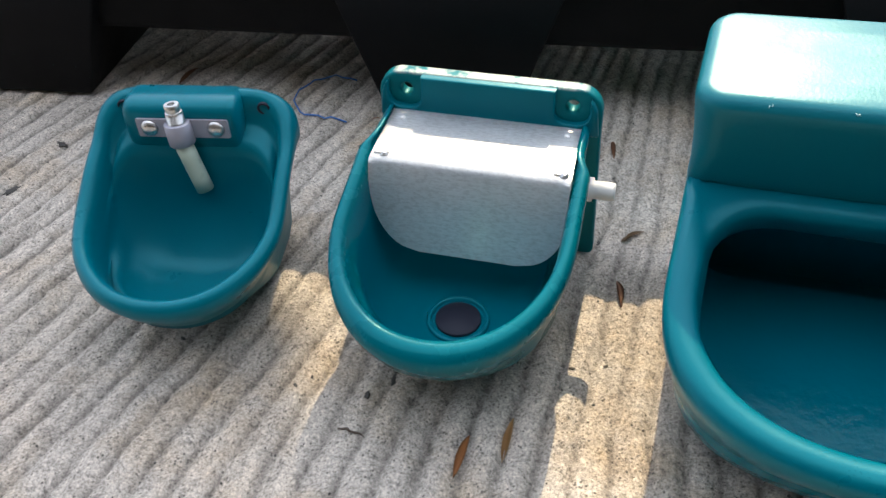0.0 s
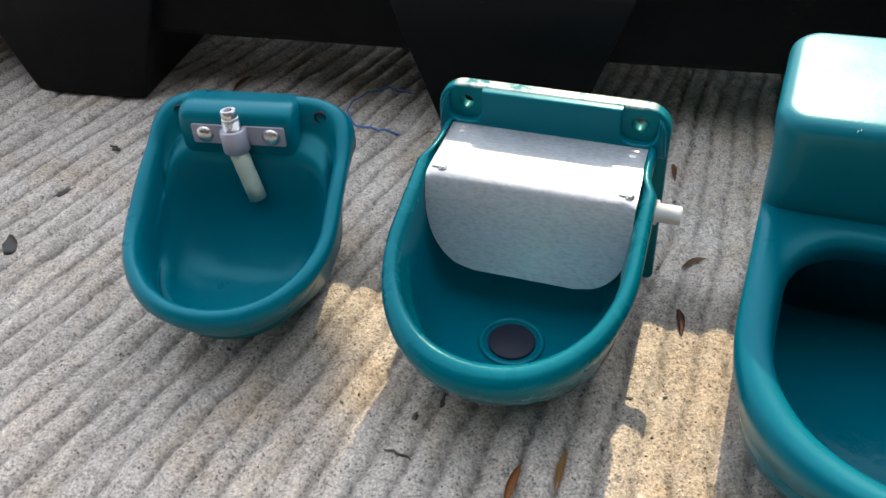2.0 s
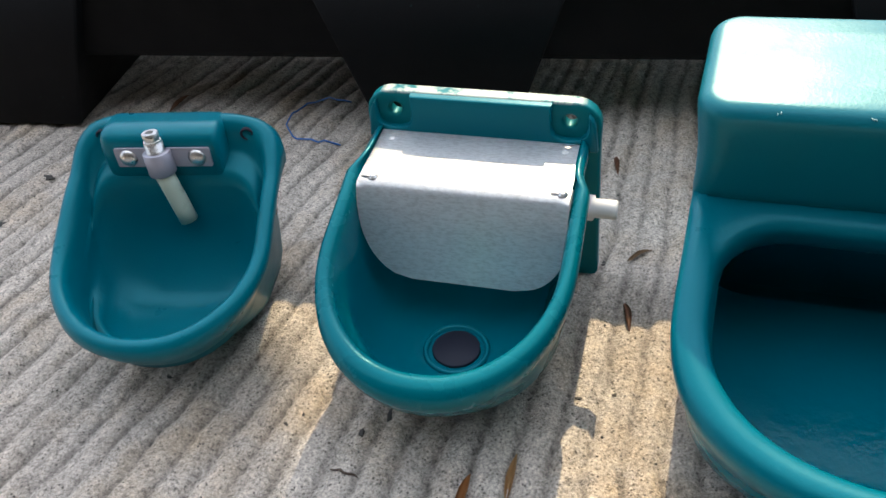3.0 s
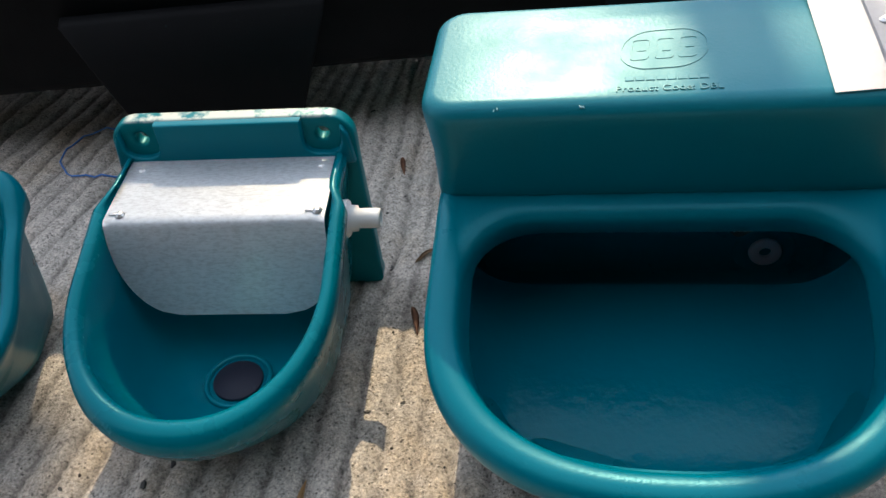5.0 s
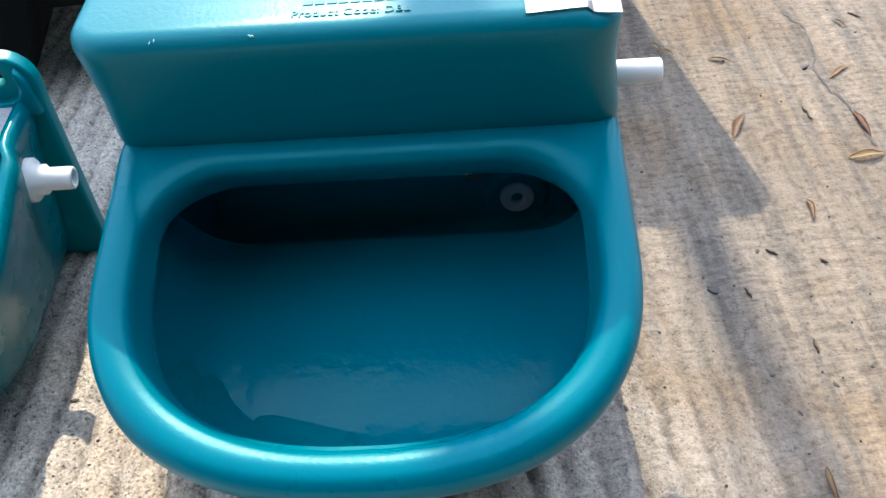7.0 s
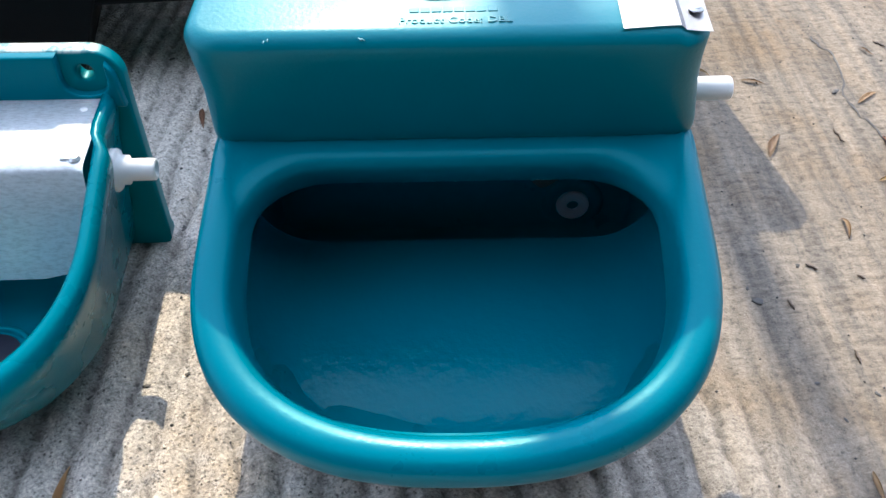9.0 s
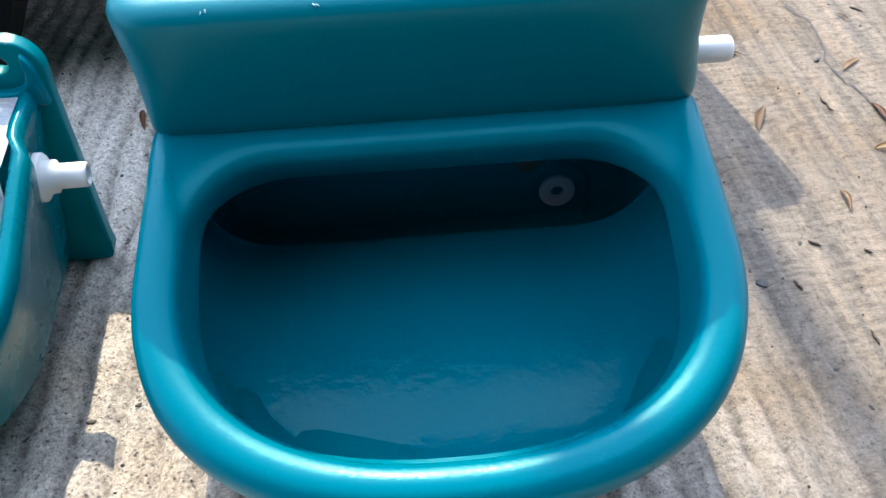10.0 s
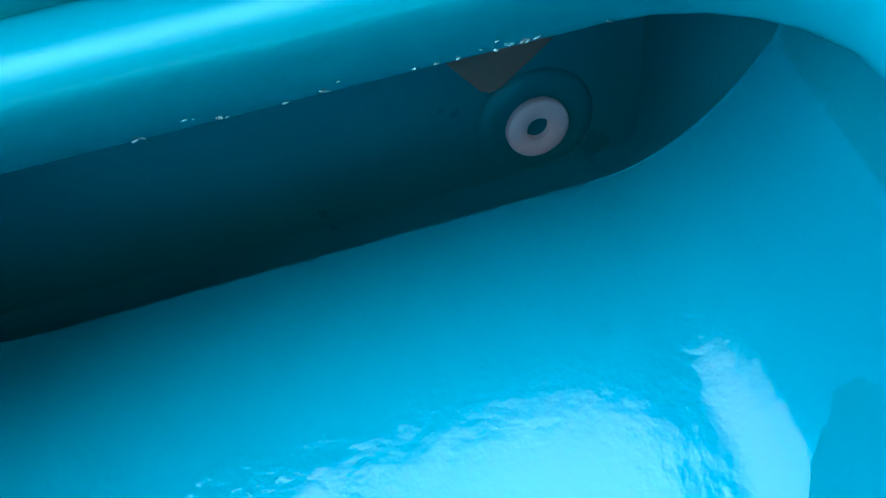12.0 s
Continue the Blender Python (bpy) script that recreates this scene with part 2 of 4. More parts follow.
def loft(bm, rings, cap_start=False, cap_end=False, closed=True):
    rows = [[bm.verts.new(p) for p in ring] for ring in rings]
    for a, b in zip(rows, rows[1:]):
        n = len(a)
        for i in range(n if closed else n - 1):
            j = (i + 1) % n
            bm.faces.new((a[i], a[j], b[j], b[i]))
    if cap_start:
        bm.faces.new(rows[0])
    if cap_end:
        bm.faces.new(rows[-1])
    return rows


def tube_rings(points, radii, k=20):
    """Rings of a round tube along points."""
    rings = []
    for i, p in enumerate(points):
        d = Vector(points[min(i + 1, len(points) - 1)]) - Vector(points[max(i - 1, 0)])
        if d.length < 1e-9:
            d = Vector((0, 0, 1))
        rot = d.to_track_quat("Z", "Y").to_matrix()
        r = radii[i] if isinstance(radii, (list, tuple)) else radii
        rings.append([Vector(p) + rot @ Vector((r * math.cos(2 * math.pi * j / k), r * math.sin(2 * math.pi * j / k), 0)) for j in range(k)])
    return rings


def turned(bm, start, axis, profile, k=24):
    """A turned solid: profile of (along, radius) from start along axis."""
    axis = Vector(axis).normalized()
    rot = axis.to_track_quat("Z", "Y").to_matrix()
    rings = []
    for s, r in profile:
        rings.append([Vector(start) + axis * s + rot @ Vector((max(r, 1e-4) * math.cos(2 * math.pi * j / k), max(r, 1e-4) * math.sin(2 * math.pi * j / k), 0)) for j in range(k)])
    loft(bm, rings, True, True)


def rounded_box(bm, lo, hi, r, seg=3):
    res = bmesh.ops.create_cube(bm, size=1)
    lo, hi = Vector(lo), Vector(hi)
    for v in res["verts"]:
        v.co = Vector([lo[i] + (v.co[i] + 0.5) * (hi[i] - lo[i]) for i in range(3)])
    edges = list({e for v in res["verts"] for e in v.link_edges})
    bmesh.ops.bevel(bm, geom=edges, offset=r, segments=seg, profile=0.5, affect="EDGES")


def sheet(bm, outline, holes, to3, thick, bev=0.0):
    """A flat plate with holes: outline and holes in 2D, to3 maps (a, b, depth) to space."""
    edges = []
    for loop in [outline] + holes:
        vs = [bm.verts.new(to3(a, b, 0)) for a, b in loop]
        edges += [bm.edges.new((vs[i], vs[(i + 1) % len(vs)])) for i in range(len(vs))]
    faces = [g for g in bmesh.ops.triangle_fill(bm, edges=edges, use_beauty=True)["geom"] if isinstance(g, bmesh.types.BMFace)]
    off = Vector(to3(0, 0, thick)) - Vector(to3(0, 0, 0))
    ext = bmesh.ops.extrude_face_region(bm, geom=faces)
    top = [g for g in ext["geom"] if isinstance(g, bmesh.types.BMVert)]
    bmesh.ops.translate(bm, verts=top, vec=off)


def circle2(cu, cv, r, k=20):
    return [(cu + r * math.cos(2 * math.pi * i / k), cv + r * math.sin(2 * math.pi * i / k)) for i in range(k)]


def rr2(u0, u1, v0, v1, r, k=6):
    return [(p.x, p.y) for p in r_rect(u0, u1, v0, v1, r, 0, k)]


def smooth01(x):
    x = min(1, max(0, x))
    return x * x * (3 - 2 * x)


# ---- ribbed concrete floor, one sheet to the horizon ----
COT_X = (-3.0, -0.7, -0.2, 0.2, 0.5, 0.95, 1.2, 3.0)
COT = (0.55, 0.52, 0.45, 0.31, 0.24, 0.26, 0.33, 0.38)
RIB_X = np.linspace(-6, 6, 1201)
RIB_PHASE = np.cumsum(0.01 / np.interp(RIB_X, (-1, 0, 0.5, 1, 1.5), (0.053, 0.045, 0.042, 0.038, 0.038)))


def floor_height(x, y):
    """Height of the raked ribs at arrays x, y."""
    x = np.array(x, dtype=float)
    y = np.array(y, dtype=float)
    x0 = x
    for _ in range(12):
        x0 = x - (y - 0.8) * np.interp(x0, COT_X, COT)
    wob = 0.005 * np.sin(y * 9 + x0 * 5) + 0.0018 * np.sin(y * 17 - x0 * 31) + 0.003 * np.sin(y * 23 + 1.7 * x0) + 0.0015 * np.sin(y * 71 + 9 * x0)
    ph = np.interp(x0 + wob, RIB_X, RIB_PHASE) * math.pi
    rib = np.abs(np.sin(ph + 0.25 * np.sin(2 * ph))) ** 0.75
    right = np.clip((x0 - 0.8) / 0.3, 0, 1)
    amp = 0.0135 * (0.8 + 0.35 * np.sin(x0 * 23 + 2 * np.sin(y * 4.3)) * np.sin(y * 6.1 + x0 * 11)) * (1 - 0.80 * right) * (0.8 + 0.25 * np.sin(x0 * 37.0) + 0.12 * np.sin(y * 31 + x0 * 60))
    cross = 0.5 + 0.5 * np.sin((y + 0.25 * x + 0.006 * np.sin(x * 60)) / 0.029 * 2 * math.pi + 2.6 * np.sin(x * 19 + 1.3 * np.sin(y * 11)) + 0.8 * np.sin(x * 53))
    global RIB_NOW
    RIB_NOW = rib
    z = -0.014 + amp * rib + 0.0010 * right * cross * (0.35 + 0.65 * np.sin(x * 9 + 4 * np.sin(y * 7)) ** 2)
    fade = np.clip((3.4 - np.abs(x)) / 0.4, 0, 1) * np.clip((3.4 - np.abs(y)) / 0.4, 0, 1)
    return z * fade - 0.004 * (1 - fade)


def axis_lines(lo, hi, step, far):
    mid = np.arange(lo, hi + step / 2, step)
    grow = [step * 4 * 1.5 ** i for i in range(40)]
    out = np.cumsum(grow)
    out = out[out < far]
    return np.concatenate([lo - out[::-1], mid, hi + out])


fx, fy = axis_lines(-1.5, 2.0, 0.0075, 400), axis_lines(0.2, 2.2, 0.0055, 400)
gx, gy = np.meshgrid(fx, fy)
gz = floor_height(gx, gy)
# darkness of each groove: dirt and painted shade, weaker at +x
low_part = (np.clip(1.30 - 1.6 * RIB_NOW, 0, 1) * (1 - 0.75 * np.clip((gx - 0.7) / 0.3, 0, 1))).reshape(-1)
rng = np.random.default_rng(4)
near = (np.abs(gx) < 2.2) & (np.abs(gy) < 2.6)
gz = gz + near * (rng.normal(0, 0.0005, gz.shape) + 0.0016 * np.sin(gx * 83 + 3 * np.sin(gy * 37)) * np.sin(gy * 61 + 2 * np.sin(gx * 29)) * np.clip((0.9 - gx) / 0.3, 0, 1))
nx, ny = len(fx), len(fy)
idx = np.arange(nx * ny).reshape(ny, nx)
quads = np.stack([idx[:-1, :-1], idx[:-1, 1:], idx[1:, 1:], idx[1:, :-1]], -1).reshape(-1, 4)
me = bpy.data.meshes.new("floor")
me.from_pydata(np.stack([gx, gy, gz], -1).reshape(-1, 3).tolist(), [], quads.tolist())
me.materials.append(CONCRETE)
groove_attr = me.attributes.new("groove_dirt_shade", "FLOAT", "POINT")
groove_attr.data.foreach_set("value", low_part.astype(np.float32))
me.shade_smooth()
floor = tagged(new("ground", me), "weathered grey concrete ground with raked ribs", "ground", kind="structure")


# ---- large double bowl ----
rnd_lip = random.Random(3)
PALE = plastic_mat("pale_burr_plastic", (0.16, 0.38, 0.42), (0.30, 0.52, 0.56), 0.4, 0.1)


def build_large():
    top = thing("drinking_bowl", pose(0.5665, 0.6868, 0, 0, -3.3, -19.0), "large teal plastic drinking bowl with float tank, on concrete", "drinking bowl", "drinking bowls in a row", 1.02)
    bm = bmesh.new()
    zr = lambda u, v: 0.272 + 0.26 * min(v, 0.0)
    low = lambda d: (lambda u, v: zr(u, v) - d)
    bed = lambda v: 0.0575 - 0.2 * max(0.0, 0.085 - v) - 0.05 * max(0.0, 0.02 - v) + 0.05 * max(0.0, -0.12 - v) + 0.2 * max(0.0, -0.15 - v)
    lip = lambda u, v: 0.219 - 0.055 * smooth01((-0.04 - v) / 0.18)
    lip_low = lambda u, v: lip(u, v) - 0.004
    rings = [
        d_ring(0.150, 0.150, -0.165, 0.03, -0.04, lambda u, v: 0.002 - 0.058 * u, 2.4),
        d_ring(0.165, 0.165, -0.185, 0.03, -0.05, lambda u, v: -0.058 * u, 2.4),
        d_ring(0.172, 0.165, -0.197, 0.03, -0.06, lambda u, v: 0.006 - 0.05 * u, 2.4),
        d_ring(0.198, 0.165, -0.228, 0.03, -0.07, 0.040, 2.4),
        d_ring(0.218, 0.165, -0.266, 0.03, -0.09, 0.090, 2.4),
        d_ring(0.2280, 0.165, -0.298, 0.03, -0.11, low(0.065), 2.4),
        d_ring(0.2325, 0.165, -0.319, 0.03, -0.12, low(0.032), 2.4),
        d_ring(0.2335, 0.160, -0.325, 0.03, -0.12, low(0.018), 2.4),
        d_ring(0.232, 0.120, -0.324, 0.03, -0.12, low(0.008), 2.4),
        d_ring(0.226, 0.060, -0.319, 0.03, -0.12, low(0.002), 2.4),
        d_ring(0.218, 0.030, -0.310, 0.03, -0.12, low(0.000), 2.4),
        d_ring(0.211, 0.014, -0.303, 0.04, -0.12, low(0.0018), 2.4),
        d_ring(0.2045, -0.010, -0.2955, 0.05, -0.12, low(0.0045), 2.4),
        d_ring(0.2005, -0.0175, -0.2905, 0.06, -0.12, low(0.0082), 2.4),
        d_ring(0.1985, -0.0200, -0.2870, 0.066, -0.12, low(0.0130), 2.4),
        d_ring(0.1970, -0.0190, -0.2835, 0.068, -0.12, low(0.021), 2.4),
        d_ring(0.195, -0.012, -0.277, 0.07, -0.12, low(0.034), 2.4),
        d_ring(0.193, -0.001, -0.270, 0.072, -0.11, lip, 2.4),
        d_ring(0.193, 0.001, -0.2695, 0.072, -0.11, lambda u, v: lip(u, v) - 0.002, 2.4),
        d_ring(0.193, 0.006, -0.269, 0.072, -0.11, lip_low, 2.4),
    ]
    # inside below the lip: round sides and front; at the back it ends at the sloping mouth of the float chamber
    mouth = lambda z: 0.085 - 0.47 * (z - 0.0575)
    roof = lambda u, v: lip(u, v) - 0.005
    under = [d_ring(0.2130, 0.011, -0.2780, 0.0015, -0.11, roof, 2.4)]
    for d, a, vf, vs in ((0.125, 0.2165, -0.2760, -0.11), (0.100, 0.2165, -0.270, -0.11), (0.072, 0.2140, -0.260, -0.105), (0.050, 0.2090, -0.249, -0.10), (0.034, 0.2030, -0.237, -0.10), (0.021, 0.1960, -0.224, -0.09),
                         (0.0115, 0.1880, -0.211, -0.085), (0.005, 0.1790, -0.198, -0.08), (0.0015, 0.169, -0.185, -0.07), (0.0, 0.157, -0.172, -0.06)):
        under.append(d_ring(a, mouth(0.0575 + d), vf, 0.0015, vs, (lambda k: (lambda u, v: bed(v) + k))(d), 2.4))
    for k in (0.86, 0.72, 0.58, 0.44, 0.3, 0.15, 0.04):
        under.append(d_ring(0.151 * k, -0.03 + 0.115 * k, -0.03 - 0.142 * k, 0.0015, -0.03 - 0.03 * k, lambda u, v: bed(v), 2.4))
    rings += under
    for ring in rings[:6]:
        for p in ring:
            wide = 0.2335 if p.x > 0 else -0.2335
            if abs(p.x) > 0.11:
                p.x += (wide - p.x) * 0.9 * smooth01(p.y / 0.05)
    for ring in rings:
        for p in ring:
            if p.y < -0.1:
                p.y = -0.1 + (p.y + 0.1) * 0.945
    rows = loft(bm, rings, True, True)
    first, last = 20, 30
    mouth_rows = {v: i for i, row in enumerate(rows[first:last + 1]) for k, v in enumerate(row) if k <= 8 or k >= len(row) - 8}
    gap = [f for f in bm.faces if len(f.verts) == 4 and all(v in mouth_rows for v in f.verts) and len({mouth_rows[v] for v in f.verts}) == 2]
    inner = {v for row in rows[first + 1:] for v in row}
    for f in bm.faces:
        f.material_index = 1 if all(v in inner for v in f.verts) else 0
    bmesh.ops.delete(bm, geom=gap, context="FACES_ONLY")
    basin = part("basin", bm, TEAL, top, sharp=38)
    basin.data.materials.append(TEAL_SMOOTH)
    # float chamber under the tank, seen through the mouth
    bm = bmesh.new()
    back = lambda z: 0.150 + 0.06 * (z - 0.05)
    rings = []
    for v, g in ((0.013, 0.0), (0.05, 0.0), (0.132, 0.0), (0.146, 0.004), (None, 0.016)):
        ring = r_rect(-0.222 + g, 0.222 - g, 0.020 + g, 0.213 - g * 0.3, 0.018, 0.0)
        rings.append([Vector((p.x, back(p.y) if v is None else v + (back(p.y) - 0.15), p.y)) for p in ring])
    loft(bm, rings, False, True)
    part("float_chamber", bm, TEAL, top, "shaded teal wall of the float chamber", sharp=40)
    bm = bmesh.new()
    prof = [(0.250, 0.234, 0.008), (0.266, 0.234, 0.005), (0.2705, 0.2338, 0.0022), (0.2745, 0.2335, 0.0002), (0.280, 0.233, -0.0015), (0.290, 0.232, -0.0045), (0.325, 0.232, -0.012), (0.350, 0.2335, -0.017), (0.366, 0.2345, -0.020)]
    prof += [(0.380, 0.2350, -0.0215), (0.3875, 0.2350, -0.0215)]
    rings = [r_rect(-a, a - 0.0085 * smooth01((z - 0.27) / 0.1), v0, 0.163, 0.022 + 0.012 * smooth01((z - 0.28) / 0.06), z) for z, a, v0 in prof]
    fillet = 0.0145
    for i in range(1, 10):
        t = math.pi / 2 * i / 9
        inset = fillet * (1 - math.cos(t)) * 1.05
        rings.append(r_rect(-0.2350 + inset, 0.2265 - inset, -0.0215 + inset, 0.163 - inset, max(0.034 - inset, 0.006), 0.3875 + fillet * math.sin(t)))
    rings.append(r_rect(-0.190, 0.180, 0.020, 0.12, 0.006, 0.4024))
    rings.append(r_rect(-0.15, 0.15, 0.05, 0.10, 0.006, 0.4026))
    for ring in rings[9:]:
        for p in ring:
            p.z -= (0.082 * (0.09 - p.y) + 0.005 * smooth01((p.x - 0.190) / 0.012)) * smooth01((p.z - 0.366) / 0.03)
    loft(bm, rings, False, True)
    tank = part("float_tank", bm, TEAL_WEATHERED, top)
    tank_z = lambda v: 0.4024 - 0.0004 * smooth01((0.02 - v) / 0.025) - 0.082 * (0.09 - v)
    # aluminium cover strip bent over the tank's end
    bm = bmesh.new()
    line = [(0.1455, 0.4047), (0.180, 0.4058), (0.194, 0.4058), (0.1995, 0.4010), (0.210, 0.3995), (0.2225, 0.3985)]
    rings = []
    for v in (-0.016, -0.0155, 0.05, 0.11, 0.156):
        drop = 0.003 * smooth01((0.012 - v) / 0.03)
        rings.append([Vector((u, v + 0.004 * (u - 0.1455) / 0.09, z - drop - 0.082 * (0.09 - v))) for u, z in line])
    rows = loft(bm, rings, closed=False)
    ext = bmesh.ops.solidify(bm, geom=bm.faces[:], thickness=0.0012)
    plate = part("cover_strip", bm, ALU, top, "bent aluminium strip", sharp=25)
    for v in (0.014, 0.10):
        bm = bmesh.new()
        turned(bm, (0.2125, v, 0.3990 - 0.082 * (0.09 - v)), (0, 0.068, 1), [(0, 0.0065), (0.0012, 0.0065), (0.0016, 0.0048), (0.003, 0.0044), (0.0042, 0.003), (0.0045, 0)])
        part("screw", bm, CHROME, plate, "zinc pan-head screw")
    bm = bmesh.new()
    turned(bm, (0.215, 0.076, 0.272), (1, 0, 0), [(0, 0.0122), (0.062, 0.0122), (0.0665, 0.0118), (0.068, 0.0105), (0.068, 0.006), (0.05, 0.0055), (0.05, 0)])
    part("inlet_pipe", bm, WHITE, top, "white plastic inlet stub")
    # moulded emblem and lettering on the tank's top
    lean = lambda a, b, d: (a + 0.10 * (b - 0.085), b - 0.019 + 0.05 * a, tank_z(b - 0.019 + 0.05 * a) + d)
    bm = bmesh.new()
    sheet(bm, rr2(-0.039, 0.045, 0.050, 0.117, 0.030, 10), [rr2(-0.0375, 0.0435, 0.0515, 0.1155, 0.0285, 10)], lean, 0.0008)
    part("emblem_ring", bm, TEAL_WEATHERED, tank, "moulded oval emblem outline", smooth=False)
    for u0, cut in ((-0.029, 0.004), (-0.005, 0.0), (0.017, 0.007)):
        bm = bmesh.new()
        w = 0.0175
        sheet(bm, rr2(u0, u0 + w, 0.066, 0.101, 0.004, 4), [rr2(u0 + 0.0012, u0 + w - 0.0012, 0.0672, 0.0998, 0.003, 4)], lean, 0.0007)
        sheet(bm, rr2(u0 + 0.006, u0 + w - 0.003, 0.079 + cut / 2, 0.083 + cut / 2, 0.001, 2), [], lean, 0.0007)
        part("emblem_bar", bm, TEAL_WEATHERED, tank, smooth=False)
    for i in range(8):
        bm = bmesh.new()
        x0 = -0.036 + i * 0.0098
        rounded_box(bm, (x0, 0.0125, 0.392), (x0 + 0.0082, 0.0195, tank_z(0.016) + 0.0004), 0.0003, 1)
        part("raised_bar", bm, TEAL_WEATHERED, tank, smooth=False)
    fc = bpy.data.curves.new("product_code", "FONT")
    fc.body = "Product Code: DBL"
    fc.size, fc.extrude, fc.align_x = 0.0122, 0.0004, "CENTER"
    tmp = new("product_code_text", fc)
    me = bpy.data.meshes.new_from_object(tmp.evaluated_get(bpy.context.evaluated_depsgraph_get()))
    bpy.data.objects.remove(tmp)
    me.transform(Matrix.Scale(SIZE[top.name], 4) @ Matrix.Translation((0.004, -0.0035, tank_z(-0.0035) + 0.0004)) @ Euler((radians(4.7), 0, 0)).to_matrix().to_4x4())
    me.materials.clear()
    me.materials.append(TEAL_WEATHERED)
    text = new("lettering", me)
    text.parent = tank
    # outlet ring on its moulded seat, low on the back wall
    bm = bmesh.new()
    ax = Vector((0, -0.998, 0.06))
    hub = Vector((0.1485, back(0.056), 0.056))
    turned(bm, hub, ax, [(-0.01, 0.0205), (0.0045, 0.0207), (0.0062, 0.0202), (0.0067, 0.0193), (0.0067, 0.0083), (0.0058, 0.0076), (-0.006, 0.007), (-0.006, 0.0)], 32)
    part("outlet_washer", bm, LILAC, top, "lilac grey plastic outlet ring")
    bm = bmesh.new()
    turned(bm, hub, ax, [(-0.01, 0.040), (-0.001, 0.040), (0.0006, 0.039), (0.0022, 0.0365), (0.0030, 0.033), (0.0030, 0.027), (0.0018, 0.0235), (0.0018, 0)], 40)
    part("washer_seat", bm, TEAL, top, sharp=35)
    # flat brown triangle inside the tank, pointed at the bottom
    bm = bmesh.new()
    sheet(bm, [(0.040, 0.214), (0.196, 0.214), (0.1050, 0.1445), (0.0990, 0.1425), (0.0935, 0.1450)], [], lambda a, b, d: (a, 0.079 - d, b), 0.002)
    part("brown_triangle", bm, BROWN, top, "thin brown triangle inside the tank", smooth=False)
    bm = bmesh.new()
    for i in range(24):
        u = rnd_lip.gauss(0.088, 0.018) if i % 2 else rnd_lip.uniform(-0.06, 0.07)
        r = rnd_lip.uniform(0.0003, 0.0006)
        rise = rnd_lip.uniform(-0.0008, 0.0008) if i % 5 else rnd_lip.uniform(0.002, 0.006)
        rot = Euler((0, rnd_lip.uniform(-0.6, 0.6), rnd_lip.uniform(-0.5, 0.5))).to_matrix().to_4x4()
        m = Matrix.Translation((u, -0.0013 - 0.6 * max(rise, 0.0), 0.2192 + rise)) @ rot @ Matrix.Diagonal((r * rnd_lip.uniform(1.2, 5), r, r, 1))
        bmesh.ops.create_icosphere(bm, subdivisions=1, radius=1, matrix=m)
    for u, v, r in ((-0.077, -0.0185, 0.0012), (-0.0745, -0.0190, 0.0010), (-0.156, -0.0170, 0.0011), (-0.159, -0.0200, 0.0009)):
        m = Matrix.Translation((u, v, 0.3905 - 0.0015)) @ Euler((0.8, 0.4, u * 90)).to_matrix().to_4x4() @ Matrix.Diagonal((r * 2.2, r * 0.7, r * 0.6, 1))
        bmesh.ops.create_icosphere(bm, subdivisions=1, radius=1, matrix=m)
    tagged(part("burrs", bm, PALE, top), "pale plastic burrs along the cut lip", kind="stuff")
    return top


